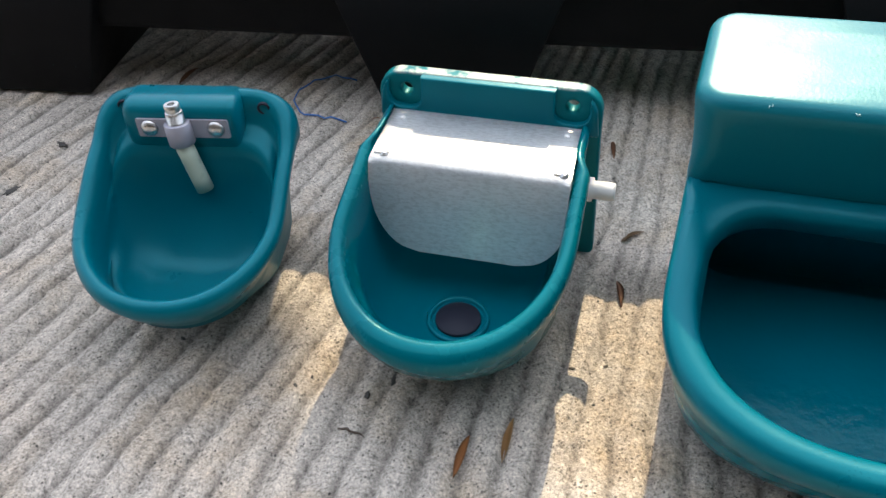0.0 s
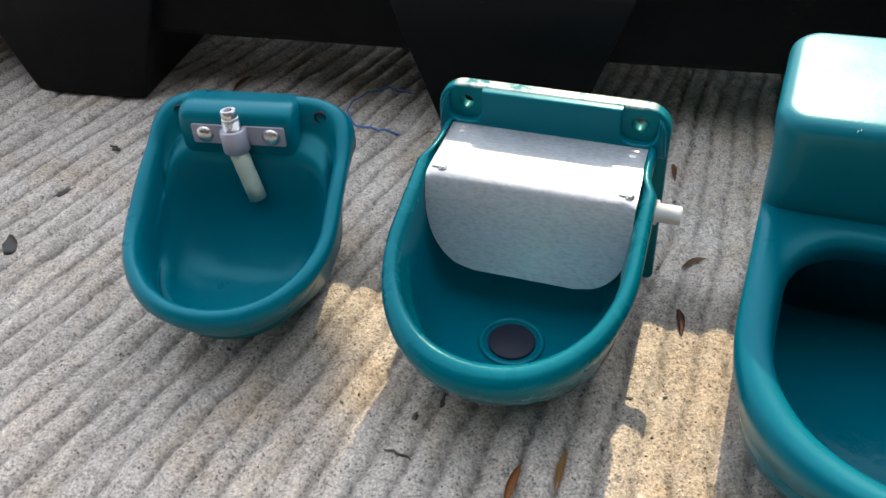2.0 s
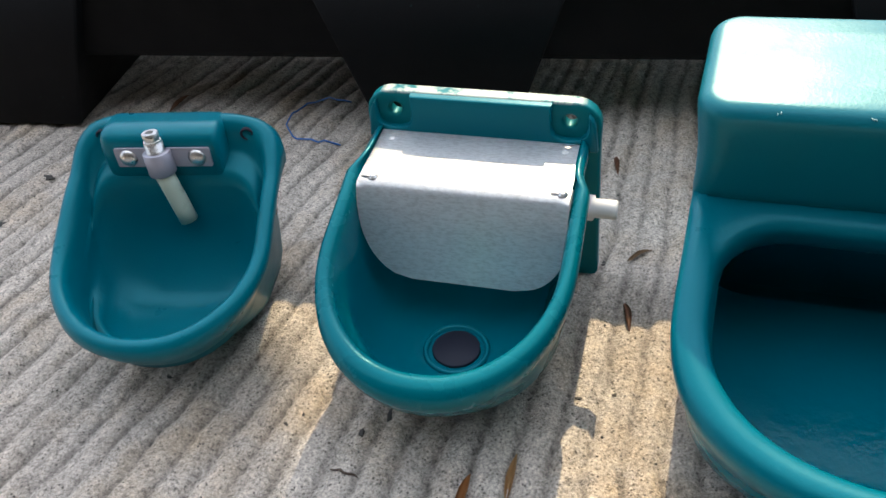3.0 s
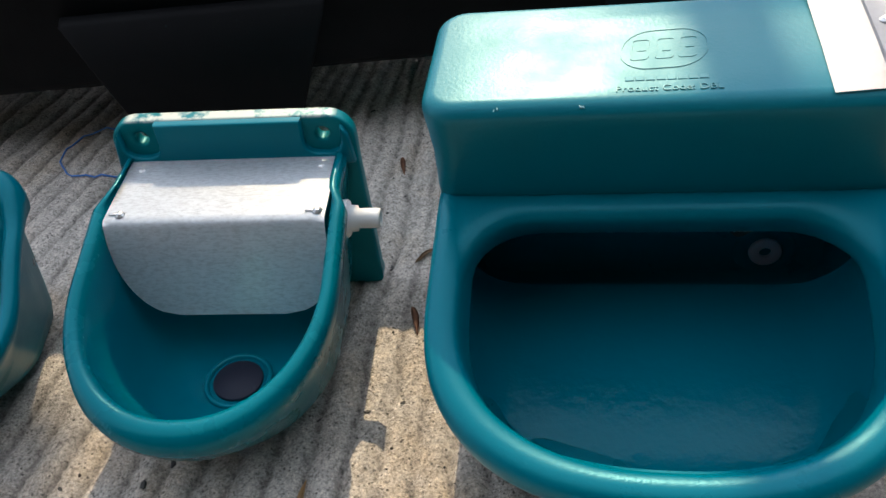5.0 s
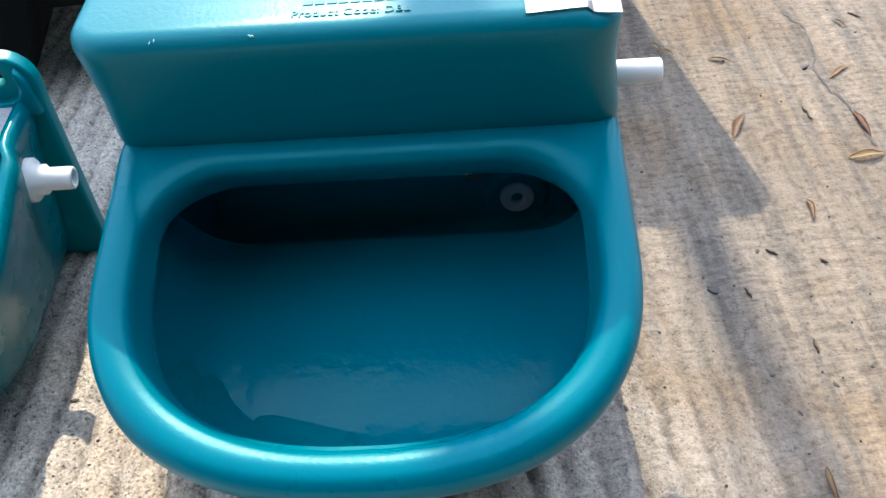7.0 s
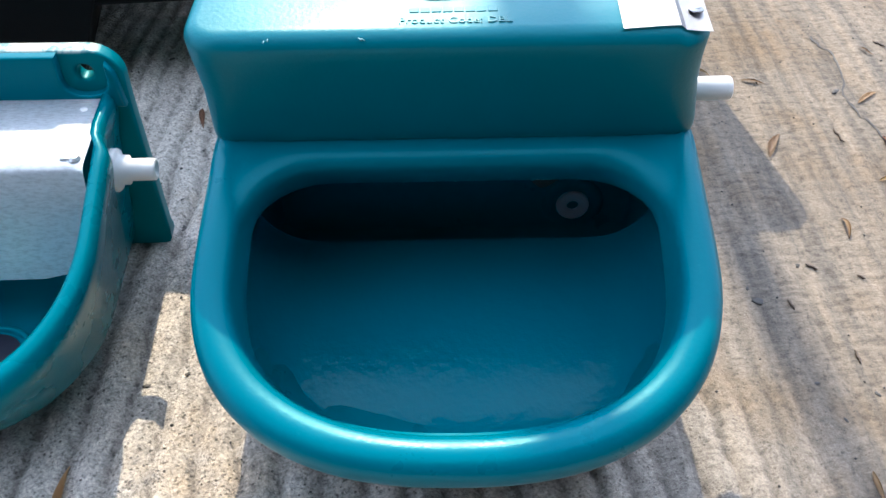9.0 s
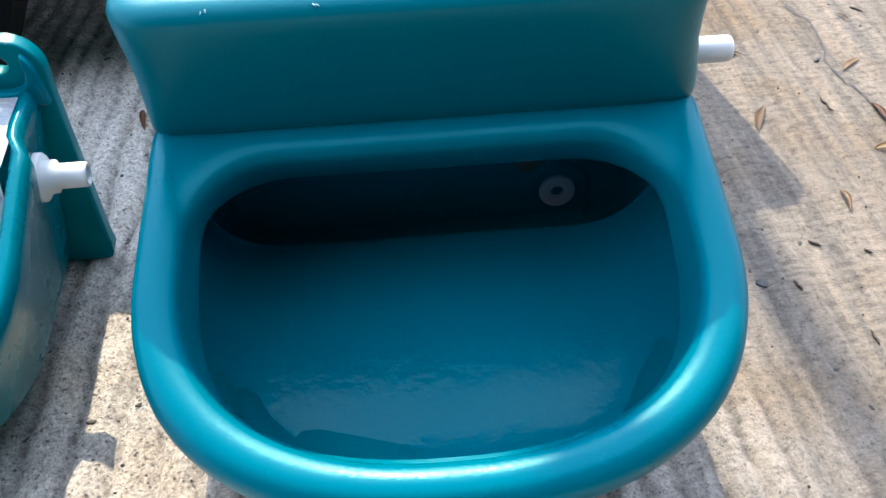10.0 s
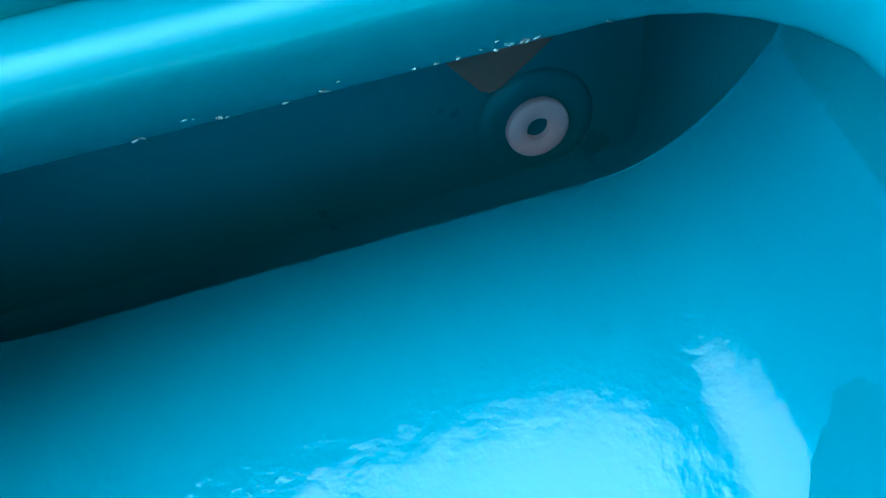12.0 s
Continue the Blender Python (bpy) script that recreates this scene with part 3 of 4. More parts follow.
def build_middle():
    top = thing("drinking_bowl", pose(0.0995, 0.9675, 0, 0, 0, -14.1), "medium teal plastic drinking bowl with galvanised valve cover, on concrete", "drinking bowl", "drinking bowls in a row", 1.03)
    bm = bmesh.new()
    zr = lambda u, v: 0.230 + 0.3 * min(v + 0.08, 0.0)
    low = lambda d: (lambda u, v: zr(u, v) - d)
    rings = [
        d_ring(0.080, 0.004, -0.215, 0.01, -0.12, 0.0, 2.0),
        d_ring(0.092, 0.004, -0.235, 0.01, -0.13, 0.004, 2.0),
        d_ring(0.117, 0.004, -0.284, 0.01, -0.15, 0.024, 2.1),
        d_ring(0.133, 0.004, -0.328, 0.01, -0.17, 0.060, 2.1),
        d_ring(0.144, 0.004, -0.356, 0.01, -0.18, low(0.055), 2.1),
        d_ring(0.150, 0.004, -0.369, 0.01, -0.19, low(0.028), 2.1),
        d_ring(0.1515, 0.004, -0.372, 0.01, -0.19, low(0.016), 2.1),
        d_ring(0.150, 0.004, -0.369, 0.01, -0.19, low(0.0055), 2.1),
        d_ring(0.145, 0.004, -0.361, 0.01, -0.19, low(0.0005), 2.1),
        d_ring(0.139, 0.004, -0.352, 0.01, -0.19, low(0.0005), 2.1),
        d_ring(0.1345, 0.003, -0.344, 0.01, -0.19, low(0.005), 2.1),
        d_ring(0.1315, 0.002, -0.340, 0.01, -0.19, low(0.015), 2.1),
        d_ring(0.1285, 0.002, -0.335, 0.01, -0.19, low(0.034), 2.1),
        d_ring(0.1225, 0.001, -0.322, 0.02, -0.18, 0.105, 2.1),
        d_ring(0.1130, 0.000, -0.304, 0.03, -0.18, 0.070, 2.1),
        d_ring(0.1015, -0.004, -0.286, 0.04, -0.17, 0.044, 2.1),
        d_ring(0.086, -0.014, -0.264, 0.05, -0.16, 0.029, 2.1),
        d_ring(0.060, -0.060, -0.235, 0.03, -0.15, 0.025, 2.1),
        d_ring(0.010, -0.120, -0.17, 0.005, -0.14, 0.025, 2.1),
    ]
    # the rim is cut back beside the valve cover
    for ring in rings[3:10]:
        for p in ring:
            if abs(p.x) > 0.1:
                p.x *= 1 - 0.075 * smooth01((p.y + 0.088) / 0.012)
    rows = loft(bm, rings, True, True)
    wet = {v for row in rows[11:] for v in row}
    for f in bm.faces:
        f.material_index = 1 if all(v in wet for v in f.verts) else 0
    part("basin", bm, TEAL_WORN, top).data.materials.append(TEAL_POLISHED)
    bm = bmesh.new()
    outline = [(p[0], p[1]) for p in rr2(-0.1525, 0.1525, -0.02, 0.276, 0.034, 8) if p[1] > 0.10]
    outline = [(0.1500, 0.001), (0.1560, 0.003), (0.1590, 0.010), (0.1585, 0.022), (0.1525, 0.21)] + outline + [(-0.1525, 0.21), (-0.1585, 0.022), (-0.1590, 0.010), (-0.1560, 0.003), (-0.1500, 0.001)]
    sheet(bm, outline, [circle2(-0.1135, 0.2505, 0.0085), circle2(0.1135, 0.2505, 0.0085)], lambda a, b, d: (a, 0.001 + d, b), 0.021)
    bmesh.ops.recalc_face_normals(bm, faces=bm.faces)
    rim = [e for e in bm.edges if len(e.link_faces) == 2 and e.calc_face_angle(0) > 0.9 and e.verts[0].co.z > 0.01]
    bmesh.ops.bevel(bm, geom=rim, offset=0.004, segments=3, profile=0.5, affect="EDGES")
    # thickened front with a pocket round each hole
    slab = [(0.150, 0.212)] + [(p[0], p[1]) for p in rr2(-0.147, 0.147, 0.0, 0.2745, 0.034, 8) if p[1] > 0.23 and p[0] > 0.1365]
    pocket = [(0.1365, 0.262), (0.1365, 0.2440), (0.1340, 0.2355), (0.1285, 0.2300), (0.1200, 0.2275), (0.1070, 0.2275), (0.0985, 0.2300), (0.0930, 0.2355), (0.0905, 0.2440), (0.0905, 0.2745)]
    half = slab + pocket
    outline = half + [(-u, z) for u, z in half[::-1]]
    slab_bm = bmesh.new()
    sheet(slab_bm, outline, [], lambda a, b, d: (a, -0.009 + d, b), 0.012)
    bmesh.ops.recalc_face_normals(slab_bm, faces=slab_bm.faces)
    rim = [e for e in slab_bm.edges if len(e.link_faces) == 2 and e.calc_face_angle(0) > 0.9 and (e.verts[0].co.y < -0.008 and e.verts[1].co.y < -0.008)]
    bmesh.ops.bevel(slab_bm, geom=rim, offset=0.0035, segments=3, profile=0.5, affect="EDGES")
    part("front_band", slab_bm, TEAL, top, sharp=40)
    part("back_plate", bm, WORN_GLARE, top, sharp=40)
    # galvanised valve cover: sloping top, folded front with round lower corners
    bm = bmesh.new()
    rows = []
    for v, z in ((-0.006, 0.224), (-0.06, 0.2225), (-0.112, 0.2205), (-0.119, 0.2195), (-0.1232, 0.2165), (-0.1252, 0.212)):
        rows.append([Vector((u, v, z)) for u in np.linspace(-0.130, 0.130, 27)])
    for i in range(1, 25):
        s = i / 24
        z = 0.212 - s * 0.112
        # half width narrows round the lower corners
        kl, kr = max(0.0, (s - 0.10) / 0.90), max(0.0, (s - 0.38) / 0.62)
        wl = 0.130 - 0.070 * (1 - math.sqrt(max(0.0, 1 - kl ** 2.2)))
        wr = 0.130 - 0.060 * (1 - math.sqrt(max(0.0, 1 - kr ** 2.4)))
        rows.append([Vector((u, -0.1252 - 0.030 * s, z)) for u in np.linspace(-wl, wr, 27)])
    loft(bm, rows, closed=False)
    bmesh.ops.solidify(bm, geom=bm.faces[:], thickness=0.0012)
    cover = part("valve_cover", bm, STEEL, top, "bent galvanised sheet cover", sharp=50)
    for u in (-0.112, 0.1205):
        bm = bmesh.new()
        turned(bm, (u, -0.110, 0.2205), (0, 0, 1), [(0, 0.006), (0.001, 0.006), (0.0015, 0.0042), (0.003, 0.004), (0.0038, 0.0022), (0.004, 0)])
        rounded_box(bm, (u - 0.014, -0.1115, 0.2212), (u - 0.002, -0.1085, 0.2228), 0.0006, 1)
        part("screw", bm, CHROME, cover, "zinc screw in a slot")
    for u in (-0.112, 0.112):
        bm = bmesh.new()
        turned(bm, (u, -0.028, 0.2232), (0, 0, 1), [(0, 0.0042), (0.0006, 0.004), (0.001, 0.0)])
        part("rivet", bm, WHITE, cover, "pale rivet head")
    # drain plug in the basin floor
    bm = bmesh.new()
    turned(bm, (0.003, -0.197, 0.0215), (0, 0, 1), [(0, 0.0425), (0.0062, 0.0425), (0.0085, 0.0408), (0.0085, 0.0378), (0.0064, 0.0360), (0.001, 0.0355), (0.001, 0)], 40)
    part("drain_collar", bm, TEAL, top)
    bm = bmesh.new()
    turned(bm, (0.003, -0.197, 0.022), (0, 0, 1), [(0, 0.0305), (0.0062, 0.0305), (0.0072, 0.0295), (0.0072, 0)], 40)
    part("drain_plug", bm, DARK, top, "dark rubber drain plug")
    # white inlet with nut
    bm = bmesh.new()
    turned(bm, (0.124, -0.064, 0.170), (1, 0, 0), [(0, 0.020), (0.010, 0.020), (0.012, 0.0235), (0.018, 0.0235), (0.020, 0.022), (0.0205, 0.0165), (0.030, 0.016), (0.031, 0.0122), (0.054, 0.0122), (0.0575, 0.0118), (0.0585, 0.0105), (0.0585, 0.0075), (0.042, 0.006), (0.042, 0)])
    part("inlet_pipe", bm, WHITE, top, "white plastic inlet with nut")
    return top


def build_small():
    top = thing("drinking_bowl", pose(-0.314, 0.9845, 0, 0, 0, -4.5), "small teal plastic drinking bowl with a tube valve, on concrete", "drinking bowl", "drinking bowls in a row", 1.035)
    bm = bmesh.new()
    rise = lambda u: 0.046 * math.sqrt(max(0.0, 1 - (max(0.0, abs(u) - 0.066) / 0.076) ** 2))
    zr = lambda u, v: 0.198 + 0.30 * min(v, 0.0) + 0.021 * smooth01((v + 0.16) / 0.11) - 0.006 * smooth01((v + 0.03) / 0.03) + rise(u) * smooth01((v + 0.055) / 0.055)
    low = lambda d: (lambda u, v: zr(u, v) - d)
    # the wall below the pockets stands forward, flush with the boss
    inner = lambda d, fwd: (lambda u, v: zr(u, v + fwd * smooth01((v + 0.15) / 0.10)) - d)
    rings = [
        d_ring(0.085, 0.020, -0.130, 0.02, -0.05, 0.0, 2.0),
        d_ring(0.095, 0.020, -0.150, 0.02, -0.06, 0.004, 2.0),
        d_ring(0.103, 0.020, -0.200, 0.02, -0.08, 0.032, 2.1),
        d_ring(0.118, 0.020, -0.240, 0.02, -0.10, low(0.070), 2.1),
        d_ring(0.133, 0.020, -0.262, 0.024, -0.11, low(0.036), 2.1),
        d_ring(0.142, 0.020, -0.272, 0.024, -0.12, low(0.016), 2.1),
        d_ring(0.141, 0.019, -0.271, 0.024, -0.12, low(0.006), 2.1),
        d_ring(0.136, 0.014, -0.266, 0.024, -0.12, low(0.000), 2.1),
        d_ring(0.129, 0.006, -0.259, 0.026, -0.12, low(0.000), 2.1),
        d_ring(0.123, 0.000, -0.252, 0.028, -0.12, low(0.006), 2.1),
        d_ring(0.119, -0.003, -0.247, 0.03, -0.12, low(0.018), 2.1),
        d_ring(0.116, -0.005, -0.243, 0.035, -0.12, low(0.038), 2.1),
        d_ring(0.115, -0.012, -0.242, 0.038, -0.12, inner(0.046, 0.012), 2.1),
        d_ring(0.114, -0.030, -0.240, 0.042, -0.12, inner(0.053, 0.030), 2.1),
        d_ring(0.113, -0.0380, -0.238, 0.045, -0.12, inner(0.062, 0.038), 2.1),
        d_ring(0.112, -0.0400, -0.236, 0.045, -0.12, inner(0.080, 0.040), 2.1),
        d_ring(0.109, -0.045, -0.229, 0.05, -0.12, lambda u, v: 0.078 + 0.060 * smooth01((v + 0.15) / 0.11), 2.1),
        d_ring(0.102, -0.056, -0.218, 0.05, -0.12, lambda u, v: 0.058 + 0.044 * smooth01((v + 0.15) / 0.11), 2.1),
        d_ring(0.090, -0.074, -0.202, 0.04, -0.12, lambda u, v: 0.046 + 0.024 * smooth01((v + 0.15) / 0.09), 2.1),
        d_ring(0.070, -0.093, -0.182, 0.025, -0.13, lambda u, v: 0.039 + 0.006 * smooth01((v + 0.15) / 0.07), 2.1),
        d_ring(0.040, -0.108, -0.158, 0.015, -0.135, 0.035, 2.1),
        d_ring(0.008, -0.124, -0.140, 0.004, -0.133, 0.034, 2.1),
    ]
    loft(bm, rings, True, True)
    # mounting boss between the two holes
    face = [(0.016, 0.160), (0.016, 0.2600), (-0.018, 0.2622), (-0.0285, 0.2606), (-0.0350, 0.2560), (-0.0383, 0.2490), (-0.0393, 0.240),
            (-0.0390, 0.222), (-0.0386, 0.206), (-0.0375, 0.196), (-0.0300, 0.182), (-0.0150, 0.172)]
    slices = []
    for u, g in ((-0.0930, 0.024), (-0.0915, 0.015), (-0.0885, 0.008), (-0.0845, 0.0032), (-0.079, 0.0006), (-0.072, 0.0), (0.0, 0.0), (0.058, 0.0), (0.0635, 0.0012), (0.0672, 0.0042), (0.0692, 0.0095), (0.0700, 0.018)):
        slices.append([Vector((u, min(v + g, 0.016), z - (g if z > 0.2 else 0))) for v, z in face])
    loft(bm, slices, True, True)
    part("basin", bm, TEAL, top)
    # mounting holes as recessed rings, the shade inside put into their dark colour
    for u in (-0.098, 0.098):
        bm = bmesh.new()
        turned(bm, (u, -0.0015, 0.238), (0, -1, 0), [(-0.012, 0.009), (0.003, 0.009), (0.0042, 0.0075), (0.003, 0.006), (-0.004, 0.0055), (-0.006, 0)])
        part("mounting_hole_ring", bm, DARK, top, "recessed ring with a mounting hole's shade in its dark colour")
    # bracket plate, collar, nipple and drop tube
    bm = bmesh.new()
    tilt = lambda a, b, d: (a - 0.004, -0.0395 - d, 0.229 + b)
    sheet(bm, rr2(-0.063, 0.063, -0.0138, 0.0138, 0.002, 2), [], tilt, 0.003)
    bracket = part("bracket", bm, BRACKET, top, "grey metal clamp bracket", sharp=40)
    bm = bmesh.new()
    turned(bm, (-0.006, -0.050, 0.211), (-0.06, 0.10, 1), [(0, 0.0165), (0.001, 0.0175), (0.03, 0.0175), (0.031, 0.0165), (0.031, 0)])
    part("collar", bm, BRACKET, bracket)
    for u in (-0.050, 0.041):
        bm = bmesh.new()
        turned(bm, (u, -0.0425, 0.229), (0, -1, 0.1), [(0, 0.0118), (0.0012, 0.0116), (0.0038, 0.0090), (0.0054, 0.0048), (0.0058, 0)])
        part("screw", bm, CHROME, bracket, "domed zinc bolt head")
    bm = bmesh.new()
    prof = [(0, 0.0128)]
    for i in range(6):
        prof += [(0.003 + i * 0.0024, 0.0134), (0.0042 + i * 0.0024, 0.0124)]
    prof += [(0.0185, 0.0128), (0.0190, 0.0108), (0.0225, 0.0108), (0.0230, 0.0118), (0.0285, 0.0118), (0.0295, 0.0110), (0.0295, 0.0058), (0.024, 0.0052), (0.024, 0)]
    turned(bm, (-0.0078, -0.0475, 0.239), (-0.06, 0.10, 1), [(d, r * 0.88) for d, r in prof])
    part("threaded_nipple", bm, CHROME, top, "nickel threaded push fitting", sharp=50)
    bm = bmesh.new()
    pts = [(-0.0055, -0.0515, 0.214), (0.000, -0.0535, 0.190), (0.0068, -0.056, 0.160), (0.0113, -0.0577, 0.140)]
    loft(bm, tube_rings(pts, 0.0122) + tube_rings(pts, 0.0102)[::-1], True, True)
    part("drop_tube", bm, TUBE, top, "milky plastic drop tube")
    return top


build_large()
build_middle()
build_small()


# ---- black trough behind ----
def build_trough():
    top = thing("livestock_trough", pose(-0.8090, 1.4560, 0, 0, 0, -8.2), "long black plastic livestock trough on moulded feet", "trough")
    bm = bmesh.new()
    rings = []
    for z, g in ((0.130, 0.03), (0.135, 0.02), (0.15, 0.012), (0.410, 0.0), (0.417, -0.008), (0.430, -0.008), (0.434, 0.0), (0.434, 0.03), (0.416, 0.05), (0.17, 0.08), (0.16, 0.12)):
        rings.append(r_rect(-1.30 + g, 2.04 - g * 2, 0.012 + g, 0.66 - g, 0.05, z))
    loft(bm, rings, True, True)
    part("body", bm, BLACK, top)
    for c in (-0.855, 0.0, 0.855, 1.71):
        bm = bmesh.new()
        rings = []
        for z, w, f in ((0.0, 0.120, 0.0), (0.004, 0.123, -0.002), (0.14, 0.170, -0.006), (0.26, 0.212, -0.004), (0.27, 0.212, 0.02)):
            rings.append(r_rect(c - w, c + w, f, 0.6, 0.006, z, 3))
        loft(bm, rings, True, True)
        part("foot", bm, BLACK, top)
    return top


build_trough()


# ---- unseen plain wall, added to block low sky light from the south ----
BLOCKER = plastic_mat("dark_blocker_sheet", (0.055, 0.055, 0.053), (0.08, 0.079, 0.075), 0.6, 0.3, 0.3)
bm = bmesh.new()
rows = []
for z in (0.0, 1.5, 3.2, 4.8):
    rows.append([Vector((-9 + i * 0.05, -1.75 + 0.012 * math.cos(i * math.pi / 2), z)) for i in range(361)])
loft(bm, rows, closed=False)
bmesh.ops.solidify(bm, geom=bm.faces[:], thickness=0.004)
tagged(new("sky_block_south", mesh_of("sky_block_south", bm, BLOCKER)), "unseen plain dark corrugated wall, added to block low sky light", "wall", kind="structure")

# ---- unseen trees beyond the trough, added to cast the shade on the yard ----
BARK = metal_mat("grey_bark", (0.30, 0.25, 0.20), 0.9, (1, 1, 0.2), 30, 0.8, 0.0)
LEAF = plastic_mat("gum_leaf", (0.05, 0.08, 0.03), (0.09, 0.11, 0.05), 0.5, 0.1)
rnd = random.Random(7)


def build_tree(base, height, r0, crown=None, leaves=0, lean=(0, 0), label="", slant=0.0):
    top = thing("tree", pose(*base), label, "tree")
    bm = bmesh.new()
    pts = [(lean[0] * t * t + 0.03 * math.sin(5 * t), lean[1] * t * t + 0.03 * math.cos(4 * t), height * t) for t in [i / 12 for i in range(13)]]
    loft(bm, tube_rings(pts, [r0 * (1 - 0.35 * i / 12) for i in range(13)], 12), True, True)
    part("trunk", bm, BARK, top)
    if crown:
        (cx, cy, cz), (ax, ay, az) = crown
        limbs = bmesh.new()
        for i in range(16):
            d = Vector((rnd.gauss(0, 1), rnd.gauss(0, 1), rnd.gauss(0, 0.8))).normalized()
            tip = Vector((cx + d.x * ax * 0.8, cy + d.y * ay * 0.8, cz + d.z * az * 0.8))
            a = Vector(pts[8 + i % 5])
            midp = (a + tip) / 2 + Vector((0, 0, 0.15))
            loft(limbs, tube_rings([a, midp, tip], [0.03, 0.02, 0.008], 8), True, True)
        part("limbs", limbs, BARK, top)
        verts, faces = [], []
        for i in range(leaves):
            d = Vector((rnd.gauss(0, 1), rnd.gauss(0, 1), rnd.gauss(0, 1))).normalized() * (rnd.random() ** 0.4)
            if d.z > -0.2 and d.x < 0.4 and rnd.random() < 0.6:
                continue
            lump = 0.86 + 0.14 * math.sin(d.x * 7 + 1) * math.sin(d.z * 6)
            p = Vector((cx + d.x * ax * lump, cy + d.y * ay * lump, cz + d.z * az * lump))
            p.x += slant * (p.z - 4.90)
            rot = Euler((rnd.uniform(0.7, 2.2), rnd.uniform(-0.5, 0.5), rnd.uniform(0, 6.3))).to_matrix()
            ln, w = rnd.uniform(0.08, 0.15), rnd.uniform(0.014, 0.026)
            n = len(verts)
            for q in ((-ln / 2, 0, 0), (-ln * 0.1, w, 0.01), (ln / 2, 0, -0.015), (-ln * 0.1, -w, 0.01)):
                verts.append(p + rot @ Vector(q))
            faces.append((n, n + 1, n + 2, n + 3))
        lm = bpy.data.meshes.new("crown")
        lm.from_pydata([tuple(v) for v in verts], [], faces)
        lm.materials.append(LEAF)
        ob = new("crown", lm)
        ob.parent = top
    return top


build_tree((0.660, 6.3, 0), 4.75, 0.09, ((-0.250, -0.6, 5.09), (0.74, 0.6, 1.58)), 7000, (-0.3, -0.4), "unseen leafy gum tree beyond the trough, added to cast shade", 0.36)
build_tree((1.435, 4.25, 0), 6.8, 0.062, ((0.0, 0.1, 7.1), (0.7, 0.6, 0.9)), 1500, label="unseen slender grey-barked gum tree beyond the trough, added for its shadow")
build_tree((1.835, 4.45, 0), 7.0, 0.045, ((0.1, 0.2, 7.45), (0.6, 0.6, 0.9)), 1200, label="unseen slender grey-barked gum tree beyond the trough, added for its shadow")


# ---- fallen leaves, grit, twine and a crack on the concrete ----
def ground_z(x, y):
    return float(floor_height(np.array([x]), np.array([y]))[0])


def leaf_mat(name, a, b):
    mat, nt, bsdf = material(name)
    vec = coords(nt)
    nt.links.new(mix(nt, noise_tex(nt, vec, 60, 5), a, b), bsdf.inputs["Base Color"])
    bsdf.inputs["Roughness"].default_value = 0.6
    bump(nt, bsdf, noise_tex(nt, vec, 200, 3), 0.4, 0.001)
    return mat


LEAF_KINDS = {
    "r": (leaf_mat("red_brown_leaf", (0.16, 0.07, 0.04), (0.26, 0.13, 0.07)), 0.16, "dry red-brown gum leaf lying on concrete"),
    "b": (leaf_mat("brown_leaf", (0.17, 0.10, 0.05), (0.27, 0.17, 0.09)), 0.17, "dry brown gum leaf lying on concrete"),
    "y": (leaf_mat("yellow_leaf", (0.40, 0.29, 0.14), (0.54, 0.41, 0.22)), 0.20, "dry yellowish gum leaf lying on concrete"),
    "o": (leaf_mat("orange_leaf", (0.28, 0.17, 0.08), (0.38, 0.25, 0.13)), 0.15, "dry orange-brown gum leaf lying on concrete"),
    "c": (leaf_mat("curled_orange_leaf", (0.38, 0.15, 0.05), (0.52, 0.25, 0.09)), 0.15, "narrow curled orange gum leaf lying on concrete"),
    "d": (leaf_mat("curled_tan_leaf", (0.36, 0.20, 0.08), (0.52, 0.33, 0.15)), 0.14, "narrow curled tan gum leaf lying on concrete"),
    "t": (leaf_mat("dark_twig", (0.05, 0.035, 0.025), (0.10, 0.07, 0.05)), 0.0, "thin dark twig lying on concrete"),
}
LEAVES = [
    (0.289, 0.849, 0.056, -92, "r"), (0.330, 0.976, 0.047, 28, "b"), (0.056, 0.574, 0.066, 72, "c"), (0.114, 0.597, 0.067, 75, "d"),
    (-0.085, 0.611, 0.037, -20, "t"), (-0.510, 1.513, 0.065, 65, "r"), (-0.104, 1.324, 0.029, -18, "r"), (0.330, 1.204, 0.052, -95, "r"),
    (1.163, 1.133, 0.034, -71, "y"), (1.173, 1.113, 0.030, -53, "y"), (1.248, 1.066, 0.042, -35, "b"),
    (1.175, 0.897, 0.071, 43, "b"), (1.292, 0.892, 0.040, -103, "t"), (1.413, 0.969, 0.059, 20, "o"), (1.354, 0.840, 0.065, -106, "r"),
    (1.307, 0.772, 0.060, -8, "y"), (1.513, 1.097, 0.032, -71, "b"), (1.555, 1.111, 0.024, -62, "t"), (1.156, 0.702, 0.045, -115, "o"),
    (1.016, 0.502, 0.021, -109, "t"), (0.989, 0.598, 0.018, -99, "t"), (0.919, 0.348, 0.040, -109, "o"), (1.112, 0.614, 0.011, -63, "t"),
    (1.059, 0.650, 0.017, -50, "t"), (-1.074, 1.570, 0.093, 102, "t"),
]


